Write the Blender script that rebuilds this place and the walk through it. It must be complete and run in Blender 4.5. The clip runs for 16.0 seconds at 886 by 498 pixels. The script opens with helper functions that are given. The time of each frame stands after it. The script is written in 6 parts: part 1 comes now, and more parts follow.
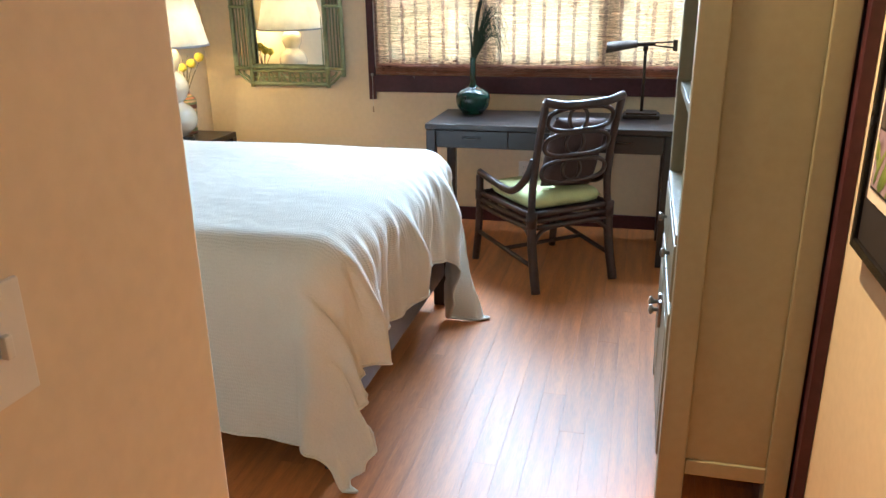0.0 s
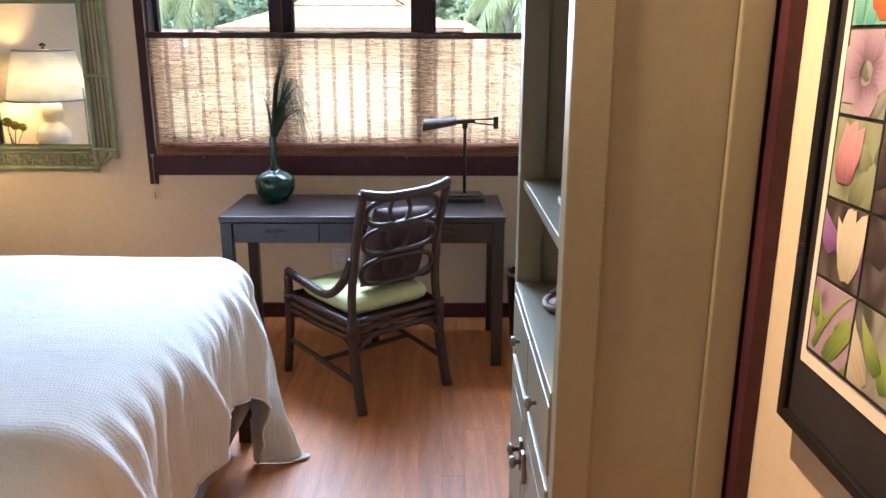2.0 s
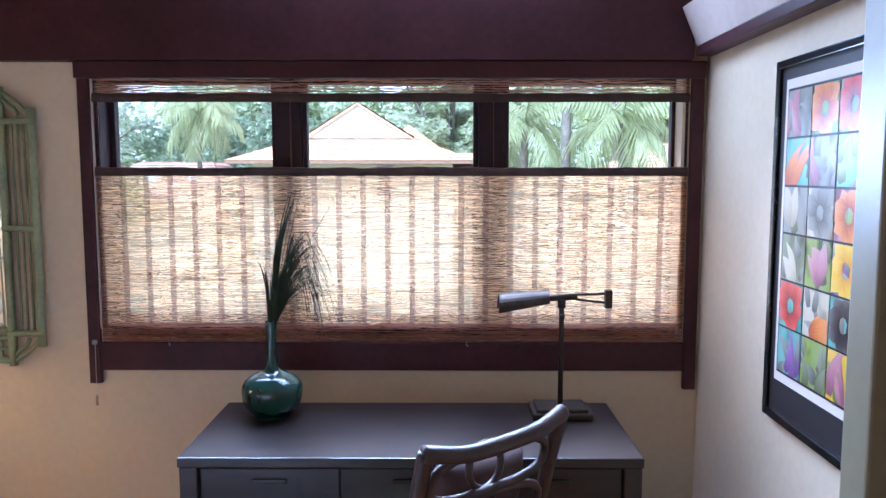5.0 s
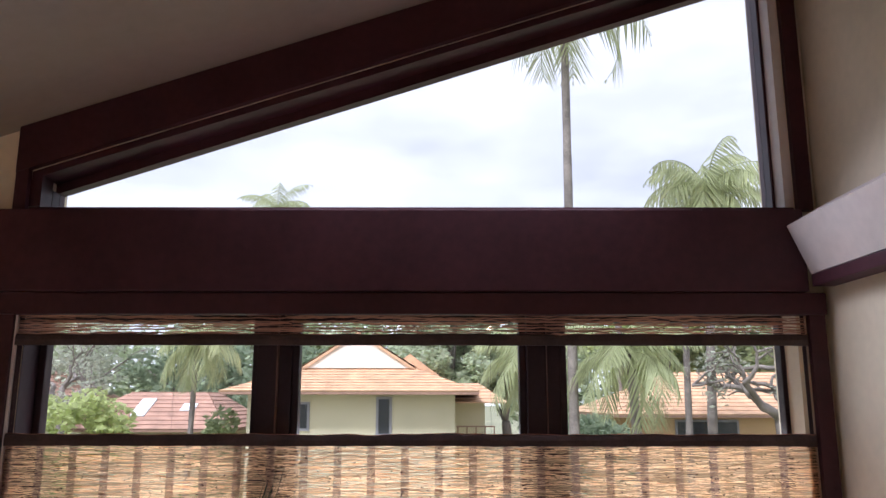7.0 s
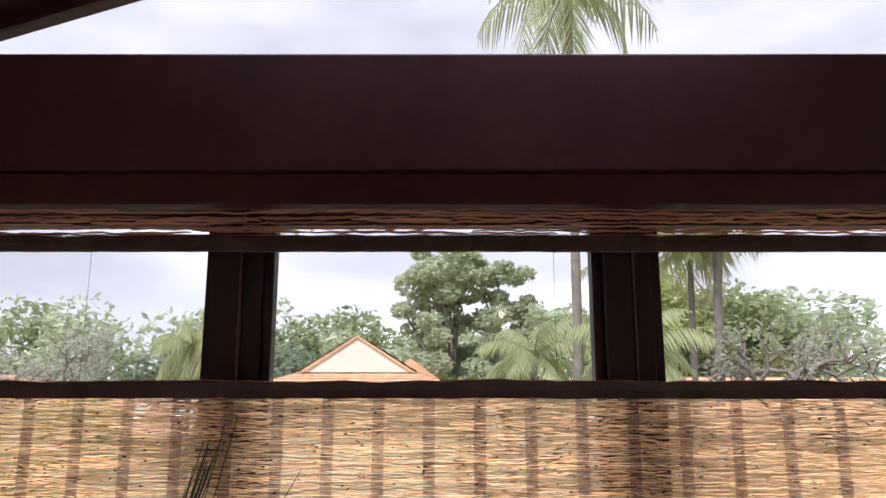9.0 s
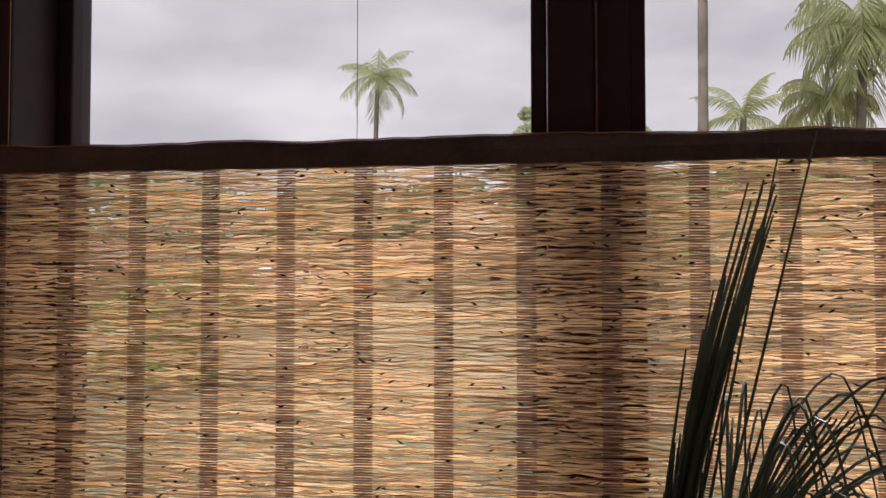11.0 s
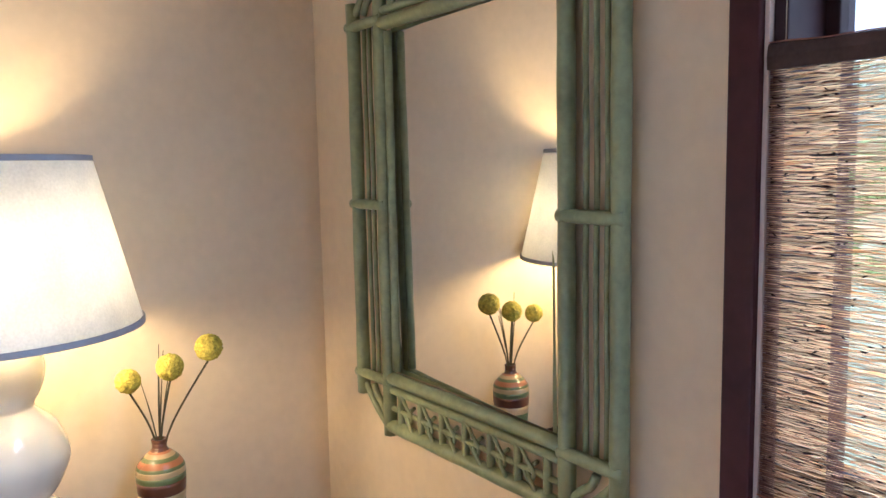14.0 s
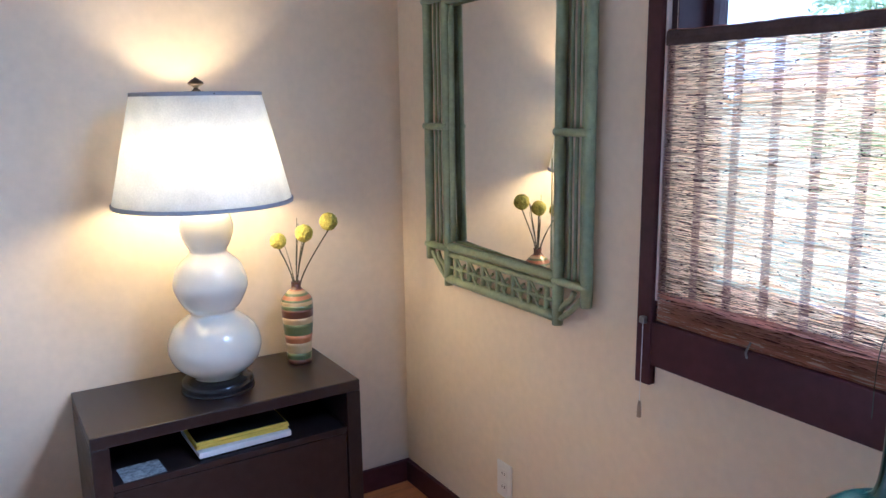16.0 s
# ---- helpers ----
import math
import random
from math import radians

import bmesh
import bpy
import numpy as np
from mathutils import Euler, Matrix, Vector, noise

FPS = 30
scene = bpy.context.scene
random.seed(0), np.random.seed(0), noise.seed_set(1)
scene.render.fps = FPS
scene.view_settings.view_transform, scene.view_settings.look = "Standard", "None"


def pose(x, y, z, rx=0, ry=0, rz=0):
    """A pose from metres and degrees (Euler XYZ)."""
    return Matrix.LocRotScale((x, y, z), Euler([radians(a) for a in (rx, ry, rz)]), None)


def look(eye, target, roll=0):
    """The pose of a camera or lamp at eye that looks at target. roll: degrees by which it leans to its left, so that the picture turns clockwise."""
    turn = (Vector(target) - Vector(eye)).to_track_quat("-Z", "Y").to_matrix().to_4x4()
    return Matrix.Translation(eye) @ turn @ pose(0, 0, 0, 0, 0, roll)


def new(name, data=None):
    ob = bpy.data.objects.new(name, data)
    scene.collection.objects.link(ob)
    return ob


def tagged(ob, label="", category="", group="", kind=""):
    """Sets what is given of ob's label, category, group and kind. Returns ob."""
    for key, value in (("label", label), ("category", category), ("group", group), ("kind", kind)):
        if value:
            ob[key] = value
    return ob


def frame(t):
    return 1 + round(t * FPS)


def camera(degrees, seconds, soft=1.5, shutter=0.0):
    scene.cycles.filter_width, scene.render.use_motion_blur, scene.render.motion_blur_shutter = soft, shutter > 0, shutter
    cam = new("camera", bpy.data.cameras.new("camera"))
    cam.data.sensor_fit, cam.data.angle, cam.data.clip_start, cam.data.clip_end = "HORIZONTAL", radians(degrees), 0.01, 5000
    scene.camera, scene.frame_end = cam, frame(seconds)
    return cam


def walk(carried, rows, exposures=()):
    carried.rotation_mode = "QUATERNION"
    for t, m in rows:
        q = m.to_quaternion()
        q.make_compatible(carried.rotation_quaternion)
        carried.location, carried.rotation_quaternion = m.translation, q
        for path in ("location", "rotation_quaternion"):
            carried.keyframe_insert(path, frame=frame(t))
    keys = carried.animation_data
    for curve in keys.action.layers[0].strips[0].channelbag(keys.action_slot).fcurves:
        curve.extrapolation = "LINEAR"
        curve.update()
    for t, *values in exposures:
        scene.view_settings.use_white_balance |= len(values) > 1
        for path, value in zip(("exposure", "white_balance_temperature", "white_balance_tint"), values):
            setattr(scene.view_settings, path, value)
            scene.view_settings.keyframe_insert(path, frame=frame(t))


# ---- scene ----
cam = camera(60.3, 16.0)
METRES, EYE, TILT, LEAN, TURN = 5.5, 1.48, 0.0, 0.0, 14.6
ROWS = [
    (0.0, 0.0, 0.0, 0.0, -0.3, -19.22, 0.85),
    (0.5, 0.0031, 0.0268, -0.0004, -8.12, -18.83, 0.38),
    (1.0, 0.0078, 0.0507, 0.0063, -12.15, -18.11, 0.14),
    (1.5, 0.0087, 0.0756, 0.0074, -13.96, -16.84, 0.0),
    (2.0, 0.0071, 0.1088, 0.011, -14.74, -15.31, -0.16),
    (2.5, 0.0094, 0.1447, 0.007, -15.11, -13.94, -0.24),
    (3.0, 0.0161, 0.1841, 0.0058, -15.15, -12.82, -0.24),
    (5.5, 0.0248, 0.3988, 0.0203, -14.27, -1.89, -0.06),
    (6.0, 0.0307, 0.4343, 0.0273, -14.26, 3.1, -0.12),
    (6.5, 0.0391, 0.4616, 0.0338, -14.34, 7.79, -0.08),
    (7.0, 0.036, 0.4872, 0.0339, -14.45, 11.22, -0.07),
    (7.5, 0.0347, 0.5163, 0.0322, -14.61, 13.37, -0.06),
    (8.0, 0.0408, 0.5488, 0.0283, -14.69, 14.0, -0.03),
    (10.3, 0.0440, 0.7025, -0.0104, -13.2, 6.6, 0.0),
    (10.5, 0.0305, 0.7165, -0.0100, -12.62, 5.81, 0.01),
    (11.0, 0.0014, 0.7363, -0.0089, -6.96, 1.8, 0.02),
    (11.5, -0.0103, 0.7534, -0.0099, 0.66, -0.43, 0.14),
    (12.0, -0.0184, 0.7647, -0.0088, 9.5, -2.28, 0.46),
    (12.5, -0.0251, 0.7669, -0.0079, 19.18, -3.32, 0.77),
    (13.0, -0.0274, 0.7653, -0.0077, 28.44, -3.83, 0.93),
    (13.5, -0.027, 0.7585, -0.0098, 35.06, -4.88, 1.02),
    (14.0, -0.0225, 0.7266, -0.0075, 38.84, -6.3, 1.12),
    (14.5, -0.0097, 0.6938, -0.0073, 40.3, -7.92, 1.06),
    (15.0, 0.0153, 0.6703, -0.0089, 41.12, -9.44, 0.97),
    (15.5, 0.0468, 0.6492, -0.0112, 42.04, -10.46, 0.88),
    (16.0, 0.0731, 0.6239, -0.0068, 43.43, -11.18, 0.82),
]
walk(cam, [(t, pose(0, 0, EYE, TILT, LEAN, TURN) @ pose(METRES * x, METRES * y, METRES * z, 90 + pitch, roll, yaw)) for t, x, y, z, yaw, pitch, roll in ROWS],
     [(0.0, 1.55, 5000, 0), (1.0, 1.52, 4950, 7), (1.5, 1.5, 4950, 9), (3.0, 1.32, 4650, 16), (5.5, 1.2, 4550, 18), (6.0, 0.98, 4700, 20), (6.5, 0.5, 5400, 23), (8.0, 0.34, 5700, 22),
      (10.5, -0.2, 6450, 22), (11.0, -0.3, 6550, 23), (11.5, -0.2, 6850, 25), (12.0, 0.15, 6750, 25), (12.5, 0.8, 6400, 22), (13.0, 1.35, 5500, 16), (14.0, 1.45, 4600, 13), (16.0, 1.38, 4100, 14)])

# ---- world and light ----
world = bpy.data.worlds.new("world")
scene.world = world
world.use_nodes = True
wt = world.node_tree
wt.nodes.clear()
w_out = wt.nodes.new("ShaderNodeOutputWorld")
w_bg = wt.nodes.new("ShaderNodeBackground")
w_sky = wt.nodes.new("ShaderNodeTexSky")
w_sky.sky_type = "NISHITA"
w_sky.sun_disc = False
w_sky.sun_elevation, w_sky.sun_rotation = radians(55), radians(200)
w_co = wt.nodes.new("ShaderNodeTexCoord")
w_map = wt.nodes.new("ShaderNodeMapping")
w_map.inputs["Scale"].default_value = (2.2, 2.2, 6.0)
w_noise = wt.nodes.new("ShaderNodeTexNoise")
w_noise.inputs["Scale"].default_value = 1.7
w_noise.inputs["Detail"].default_value = 7
w_ramp = wt.nodes.new("ShaderNodeValToRGB")
w_ramp.color_ramp.elements[0].position, w_ramp.color_ramp.elements[0].color = 0.3, (6.6, 6.5, 6.6, 1)
w_ramp.color_ramp.elements[1].position, w_ramp.color_ramp.elements[1].color = 0.66, (10.2, 9.9, 9.8, 1)
w_mix = wt.nodes.new("ShaderNodeMix")
w_mix.data_type = "RGBA"
w_mix.inputs["Factor"].default_value = 0.9
wt.links.new(w_co.outputs["Generated"], w_map.inputs["Vector"])
wt.links.new(w_map.outputs["Vector"], w_noise.inputs["Vector"])
wt.links.new(w_noise.outputs["Fac"], w_ramp.inputs["Fac"])
wt.links.new(w_sky.outputs["Color"], w_mix.inputs["A"])
wt.links.new(w_ramp.outputs["Color"], w_mix.inputs["B"])
wt.links.new(w_mix.outputs["Result"], w_bg.inputs["Color"])
w_bg.inputs["Strength"].default_value = 0.118
wt.links.new(w_bg.outputs["Background"], w_out.inputs["Surface"])


def lamp_light(name, kind, m, energy, color, size=0.1, size_y=None):
    data = bpy.data.lights.new(name, kind)
    data.energy, data.color = energy, color
    if kind == "AREA":
        data.shape, data.size, data.size_y = "RECTANGLE", size, size_y or size
    elif kind == "SUN":
        data.angle = size
    else:
        data.shadow_soft_size = size
    ob = new(name, data)
    ob.matrix_world = m
    return ob


lamp_light("sun", "SUN", look((-8, -12, 20), (0, 0, 0)), 5.0, (1.0, 0.96, 0.90), radians(12))
# daylight through the clerestory, the gap above the blind and the blind itself
HIGH = lamp_light("daylight_high", "AREA", look((-0.55, 4.70, 2.42), (-0.6, 3.75, 0.9)), 13, (0.88, 0.94, 1.0), 1.3, 0.25)
HIGH.data.spread = radians(150)
GAP = lamp_light("daylight_gap", "AREA", look((-0.75, 4.68, 1.69), (-0.75, 2.9, 0.80)), 14.5, (0.88, 0.94, 1.0), 1.6, 0.2)
GAP.data.spread = radians(108)
lamp_light("daylight_blind", "AREA", look((-0.40, 4.97, 1.18), (-0.40, 2.0, 1.18)), 10.5, (1.0, 0.96, 0.92), 2.15, 0.8)
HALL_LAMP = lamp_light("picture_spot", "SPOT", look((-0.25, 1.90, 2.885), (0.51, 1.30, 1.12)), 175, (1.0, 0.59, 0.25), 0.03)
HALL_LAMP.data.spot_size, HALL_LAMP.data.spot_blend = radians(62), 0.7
# Unseen downlight far back in the hall, added to light the cabinet side.
CABINET_FILL = lamp_light("cabinet_fill_spot", "SPOT", look((-0.05, -0.55, 2.365), (0.32, 1.98, 1.65)), 3.8, (1.0, 0.68, 0.38), 0.03)
CABINET_FILL.data.spot_size, CABINET_FILL.data.spot_blend = radians(52), 0.8
TABLE_LAMP = lamp_light("bulb_light", "POINT", pose(-2.67, 3.985, 1.245), 7.4, (1.0, 0.59, 0.18), 0.075)

# ---- materials ----


def material(name, color, rough=0.6, metal=0.0, vary=0.12, scale=6.0, fine=60.0, bump=0.1, stretch=(1, 1, 1), second=None, spec=0.5, coat=0.0, rand=0.0):
    """A surface with mottling at two scales, fine relief and, for pieces, a shade of its own."""
    m = bpy.data.materials.new(name)
    m.use_nodes = True
    nt = m.node_tree
    b = nt.nodes["Principled BSDF"]
    co = nt.nodes.new("ShaderNodeTexCoord")
    mp = nt.nodes.new("ShaderNodeMapping")
    mp.inputs["Scale"].default_value = stretch
    nt.links.new(co.outputs["Object"], mp.inputs["Vector"])
    n1 = nt.nodes.new("ShaderNodeTexNoise")
    n1.inputs["Scale"].default_value, n1.inputs["Detail"].default_value = scale, 4
    n2 = nt.nodes.new("ShaderNodeTexNoise")
    n2.inputs["Scale"].default_value, n2.inputs["Detail"].default_value = fine, 3
    nt.links.new(mp.outputs["Vector"], n1.inputs["Vector"])
    nt.links.new(mp.outputs["Vector"], n2.inputs["Vector"])
    add = nt.nodes.new("ShaderNodeMath")
    add.operation = "MULTIPLY_ADD"
    add.inputs[1].default_value = 0.35
    nt.links.new(n2.outputs["Fac"], add.inputs[0])
    sc = nt.nodes.new("ShaderNodeMath")
    sc.operation = "MULTIPLY"
    sc.inputs[1].default_value = 0.65
    nt.links.new(n1.outputs["Fac"], sc.inputs[0])
    nt.links.new(sc.outputs[0], add.inputs[2])
    ramp = nt.nodes.new("ShaderNodeValToRGB")
    c2 = second or tuple(c * (1 - vary * 2) for c in color)
    c3 = tuple(min(1, c * (1 + vary)) for c in color)
    ramp.color_ramp.elements[0].position, ramp.color_ramp.elements[0].color = 0.32, (*c2, 1)
    ramp.color_ramp.elements[1].position, ramp.color_ramp.elements[1].color = 0.68, (*c3, 1)
    nt.links.new(add.outputs[0], ramp.inputs["Fac"])
    last = ramp.outputs["Color"]
    if rand:
        info = nt.nodes.new("ShaderNodeObjectInfo")
        mr = nt.nodes.new("ShaderNodeMapRange")
        mr.inputs["To Min"].default_value, mr.inputs["To Max"].default_value = 1 - rand, 1 + rand
        nt.links.new(info.outputs["Random"], mr.inputs["Value"])
        hsv = nt.nodes.new("ShaderNodeHueSaturation")
        nt.links.new(mr.outputs["Result"], hsv.inputs["Value"])
        nt.links.new(last, hsv.inputs["Color"])
        last = hsv.outputs["Color"]
    nt.links.new(last, b.inputs["Base Color"])
    rr = nt.nodes.new("ShaderNodeMapRange")
    rr.inputs["To Min"].default_value, rr.inputs["To Max"].default_value = max(0.02, rough - 0.08), min(1, rough + 0.08)
    nt.links.new(n1.outputs["Fac"], rr.inputs["Value"])
    nt.links.new(rr.outputs["Result"], b.inputs["Roughness"])
    b.inputs["Metallic"].default_value = metal
    b.inputs["Specular IOR Level"].default_value = spec
    b.inputs["Coat Weight"].default_value = coat
    b.inputs["Coat Roughness"].default_value = max(0.12, rough * 0.8)
    if bump:
        bp = nt.nodes.new("ShaderNodeBump")
        bp.inputs["Strength"].default_value = bump
        bp.inputs["Distance"].default_value = 0.004
        nt.links.new(add.outputs[0], bp.inputs["Height"])
        nt.links.new(bp.outputs["Normal"], b.inputs["Normal"])
    return m


def translucent(name, color, through_color, share=0.5, fine=80.0, island=0.0):
    """Thin cloth, reed or leaf that lets some light through."""
    m = material(name, color, rough=0.8, vary=0.18, scale=9, fine=fine, bump=0.15)
    nt = m.node_tree
    b = nt.nodes["Principled BSDF"]
    b.inputs["Specular IOR Level"].default_value = 0.15
    tr = nt.nodes.new("ShaderNodeBsdfTranslucent")
    tr.inputs["Color"].default_value = (*through_color, 1)
    if island:
        geo = nt.nodes.new("ShaderNodeNewGeometry")
        mr = nt.nodes.new("ShaderNodeMapRange")
        mr.inputs["To Min"].default_value, mr.inputs["To Max"].default_value = 1 - island, 1 + island
        nt.links.new(geo.outputs["Random Per Island"], mr.inputs["Value"])
        hsv = nt.nodes.new("ShaderNodeHueSaturation")
        hsv.inputs["Color"].default_value = (*through_color, 1)
        nt.links.new(mr.outputs["Result"], hsv.inputs["Value"])
        nt.links.new(hsv.outputs["Color"], tr.inputs["Color"])
    mix = nt.nodes.new("ShaderNodeMixShader")
    mix.inputs["Fac"].default_value = share
    nt.links.new(b.outputs["BSDF"], mix.inputs[1])
    nt.links.new(tr.outputs["BSDF"], mix.inputs[2])
    nt.links.new(mix.outputs["Shader"], nt.nodes["Material Output"].inputs["Surface"])
    return m


def glass_material(name):
    m = bpy.data.materials.new(name)
    m.use_nodes = True
    nt = m.node_tree
    nt.nodes.remove(nt.nodes["Principled BSDF"])
    tp = nt.nodes.new("ShaderNodeBsdfTransparent")
    tp.inputs["Color"].default_value = (0.93, 0.95, 0.95, 1)
    gl = nt.nodes.new("ShaderNodeBsdfGlossy")
    gl.inputs["Roughness"].default_value = 0.02
    fr = nt.nodes.new("ShaderNodeFresnel")
    fr.inputs["IOR"].default_value = 1.3
    mix = nt.nodes.new("ShaderNodeMixShader")
    nt.links.new(fr.outputs["Fac"], mix.inputs["Fac"])
    nt.links.new(tp.outputs["BSDF"], mix.inputs[1])
    nt.links.new(gl.outputs["BSDF"], mix.inputs[2])
    nt.links.new(mix.outputs["Shader"], nt.nodes["Material Output"].inputs["Surface"])
    return m


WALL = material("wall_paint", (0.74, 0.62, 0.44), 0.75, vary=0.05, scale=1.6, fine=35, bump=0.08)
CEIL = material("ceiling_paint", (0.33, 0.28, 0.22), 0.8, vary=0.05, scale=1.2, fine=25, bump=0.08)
TRIM = material("red_brown_wood", (0.066, 0.021, 0.026), 0.45, vary=0.2, scale=4, fine=40, bump=0.08, stretch=(1, 1, 1), spec=0.25)
FLOOR = material("floor_wood", (0.52, 0.195, 0.055), 0.45, vary=0.20, scale=3, fine=26, bump=0.03, stretch=(9, 0.8, 9), rand=0.11, coat=0.2)
JOINT = material("floor_joint", (0.17, 0.062, 0.022), 0.8)
ESPRESSO = material("espresso_wood", (0.022, 0.014, 0.013), 0.33, vary=0.25, scale=5, fine=60, bump=0.06, stretch=(1, 6, 6), coat=0.2)
SAGE = material("sage_painted_wood", (0.29, 0.265, 0.17), 0.42, vary=0.05, scale=1.2, fine=40, bump=0.06, second=(0.25, 0.225, 0.14))
FRAME = material("dark_window_frame", (0.040, 0.021, 0.027), 0.5, vary=0.2, scale=5, fine=50, bump=0.06, spec=0.25)
PALE_BEAM = material("pale_painted_beam", (0.70, 0.60, 0.53), 0.5, vary=0.07, scale=3, fine=30, bump=0.08)
LIT_EDGE = material("tan_lit_edge", (0.20, 0.105, 0.085), 0.6, vary=0.2, scale=6, fine=60, bump=0.06)
RATTAN = material("dark_rattan", (0.045, 0.022, 0.017), 0.45, vary=0.3, scale=10, fine=70, bump=0.12, coat=0.0)
LIME = material("lime_cloth", (0.60, 0.62, 0.30), 0.9, vary=0.08, scale=12, fine=300, bump=0.25)
PILLOW = material("brown_cloth", (0.075, 0.042, 0.038), 0.75, vary=0.2, scale=8, fine=160, bump=0.2)
GREENGLAZE = material("green_glaze", (0.014, 0.055, 0.038), 0.2, vary=0.35, scale=7, fine=30, bump=0.03, coat=0.3)
GRASS = material("dark_grass", (0.035, 0.055, 0.028), 0.6, vary=0.3, scale=12, fine=60, bump=0.05)
BRONZE = material("aged_bronze", (0.06, 0.042, 0.03), 0.52, metal=0.6, vary=0.25, scale=18, fine=120, bump=0.06)
CERAMIC = material("cream_ceramic", (0.77, 0.74, 0.62), 0.10, vary=0.03, scale=5, fine=20, bump=0.0, coat=0.7)
BLACK = material("black_lacquer", (0.012, 0.011, 0.012), 0.25, vary=0.2, scale=10, bump=0.02)
SHADECLOTH = translucent("lampshade_linen", (0.80, 0.77, 0.70), (0.86, 0.90, 0.97), 0.37, fine=220)
SHADETRIM = material("shade_trim", (0.36, 0.36, 0.38), 0.8, vary=0.1, bump=0.1)
REED = translucent("woven_reed", (0.46, 0.33, 0.20), (0.98, 0.74, 0.46), 0.86, fine=140, island=0.48)
REED_GAP_SHADE = translucent("reed_gap_shade", (0.36, 0.23, 0.135), (0.60, 0.37, 0.22), 0.8, fine=140, island=0.5)
THREAD = translucent("weft_thread", (0.22, 0.14, 0.12), (0.45, 0.28, 0.27), 0.62, fine=140)
KNOT = material("reed_knot", (0.035, 0.02, 0.016), 0.8, vary=0.3)
TASSEL = material("pale_wood_tassel", (0.42, 0.30, 0.19), 0.6, vary=0.15)
HEM = translucent("folded_reed_hem", (0.36, 0.19, 0.13), (0.72, 0.38, 0.27), 0.45, fine=90, island=0.4)
BINDING = material("brown_binding", (0.075, 0.045, 0.04), 0.85, vary=0.25, scale=20, fine=150, bump=0.3)
GLASS = glass_material("window_glass")
MIRROR = bpy.data.materials.new("mirror_glass")
MIRROR.use_nodes = True
MIRROR.node_tree.nodes["Principled BSDF"].inputs["Base Color"].default_value = (0.86, 0.86, 0.84, 1)
MIRROR.node_tree.nodes["Principled BSDF"].inputs["Metallic"].default_value = 1.0
MIRROR.node_tree.nodes["Principled BSDF"].inputs["Roughness"].default_value = 0.015
BAMBOO = material("green_painted_bamboo", (0.30, 0.34, 0.18), 0.40, vary=0.15, scale=8, fine=70, bump=0.15, second=(0.17, 0.205, 0.115))
SHEET = material("white_bedspread", (0.78, 0.77, 0.72), 0.95, vary=0.05, scale=3, fine=200, bump=0.0, spec=0.15)
WHITE = material("white_plastic", (0.75, 0.73, 0.68), 0.35, vary=0.03, bump=0.0)
MATBOARD = material("cream_mat_board", (0.78, 0.70, 0.60), 0.9, vary=0.03, bump=0.03)
BLACKMAT = material("black_mat_board", (0.025, 0.02, 0.022), 0.55, vary=0.15, bump=0.04)
STEEL = material("dull_steel", (0.35, 0.33, 0.30), 0.3, metal=0.9, vary=0.15, bump=0.02)


def weave_bump(m, ribs, strength, dist):
    """Adds a waffled relief of crossing ribs along the cloth's own threads."""
    nt = m.node_tree
    b = nt.nodes["Principled BSDF"]
    co = nt.nodes.new("ShaderNodeTexCoord")
    total = None
    for way, k in (("X", 1.0), ("Y", 0.55)):
        wv = nt.nodes.new("ShaderNodeTexWave")
        wv.wave_type, wv.bands_direction = "BANDS", way
        wv.inputs["Scale"].default_value = ribs * k
        wv.inputs["Distortion"].default_value = 5.0
        wv.inputs["Detail"].default_value = 2
        wv.inputs["Detail Scale"].default_value = 1.4
        nt.links.new(co.outputs["UV"], wv.inputs["Vector"])
        if total is None:
            total = wv
        else:
            mx = nt.nodes.new("ShaderNodeMath")
            mx.operation = "ADD"
            nt.links.new(total.outputs["Fac"], mx.inputs[0])
            nt.links.new(wv.outputs["Fac"], mx.inputs[1])
            total = mx
    bp = nt.nodes.new("ShaderNodeBump")
    bp.inputs["Strength"].default_value, bp.inputs["Distance"].default_value = strength, dist
    nt.links.new(total.outputs[0], bp.inputs["Height"])
    nt.links.new(bp.outputs["Normal"], b.inputs["Normal"])


weave_bump(SHEET, 40, 0.2, 0.003)

# ---- mesh helpers ----


def mesh_of(name, bm, mat, smooth=False):
    bmesh.ops.recalc_face_normals(bm, faces=bm.faces)
    me = bpy.data.meshes.new(name)
    if smooth:
        for fc in bm.faces:
            fc.smooth = True
    bm.to_mesh(me)
    bm.free()
    me.materials.append(mat)
    return me


def part(name, bm, mat, parent=None, label="", smooth=False):
    ob = new(name, mesh_of(name, bm, mat, smooth))
    if parent is not None:
        ob.parent = parent
    if label:
        ob["label"] = label
    return ob


def thing(name, m, label, category, group="", kind=""):
    ob = new(name)
    ob.empty_display_size = 0.1
    ob.matrix_world = m
    return tagged(ob, label, category, group, kind)


def structure(name, bm, mat, label, category, smooth=False):
    return tagged(part(name, bm, mat, None, "", smooth), label, category, "", "structure")


def box(bm, x0, x1, y0, y1, z0, z1, bevel=0.0):
    r = bmesh.ops.create_cube(bm, size=1)
    vs = r["verts"]
    bmesh.ops.scale(bm, vec=(x1 - x0, y1 - y0, z1 - z0), verts=vs)
    bmesh.ops.translate(bm, vec=((x0 + x1) / 2, (y0 + y1) / 2, (z0 + z1) / 2), verts=vs)
    if bevel:
        es = list({e for v in vs for e in v.link_edges})
        bmesh.ops.bevel(bm, geom=es, offset=bevel, segments=2, affect="EDGES", profile=0.6)
    return bm


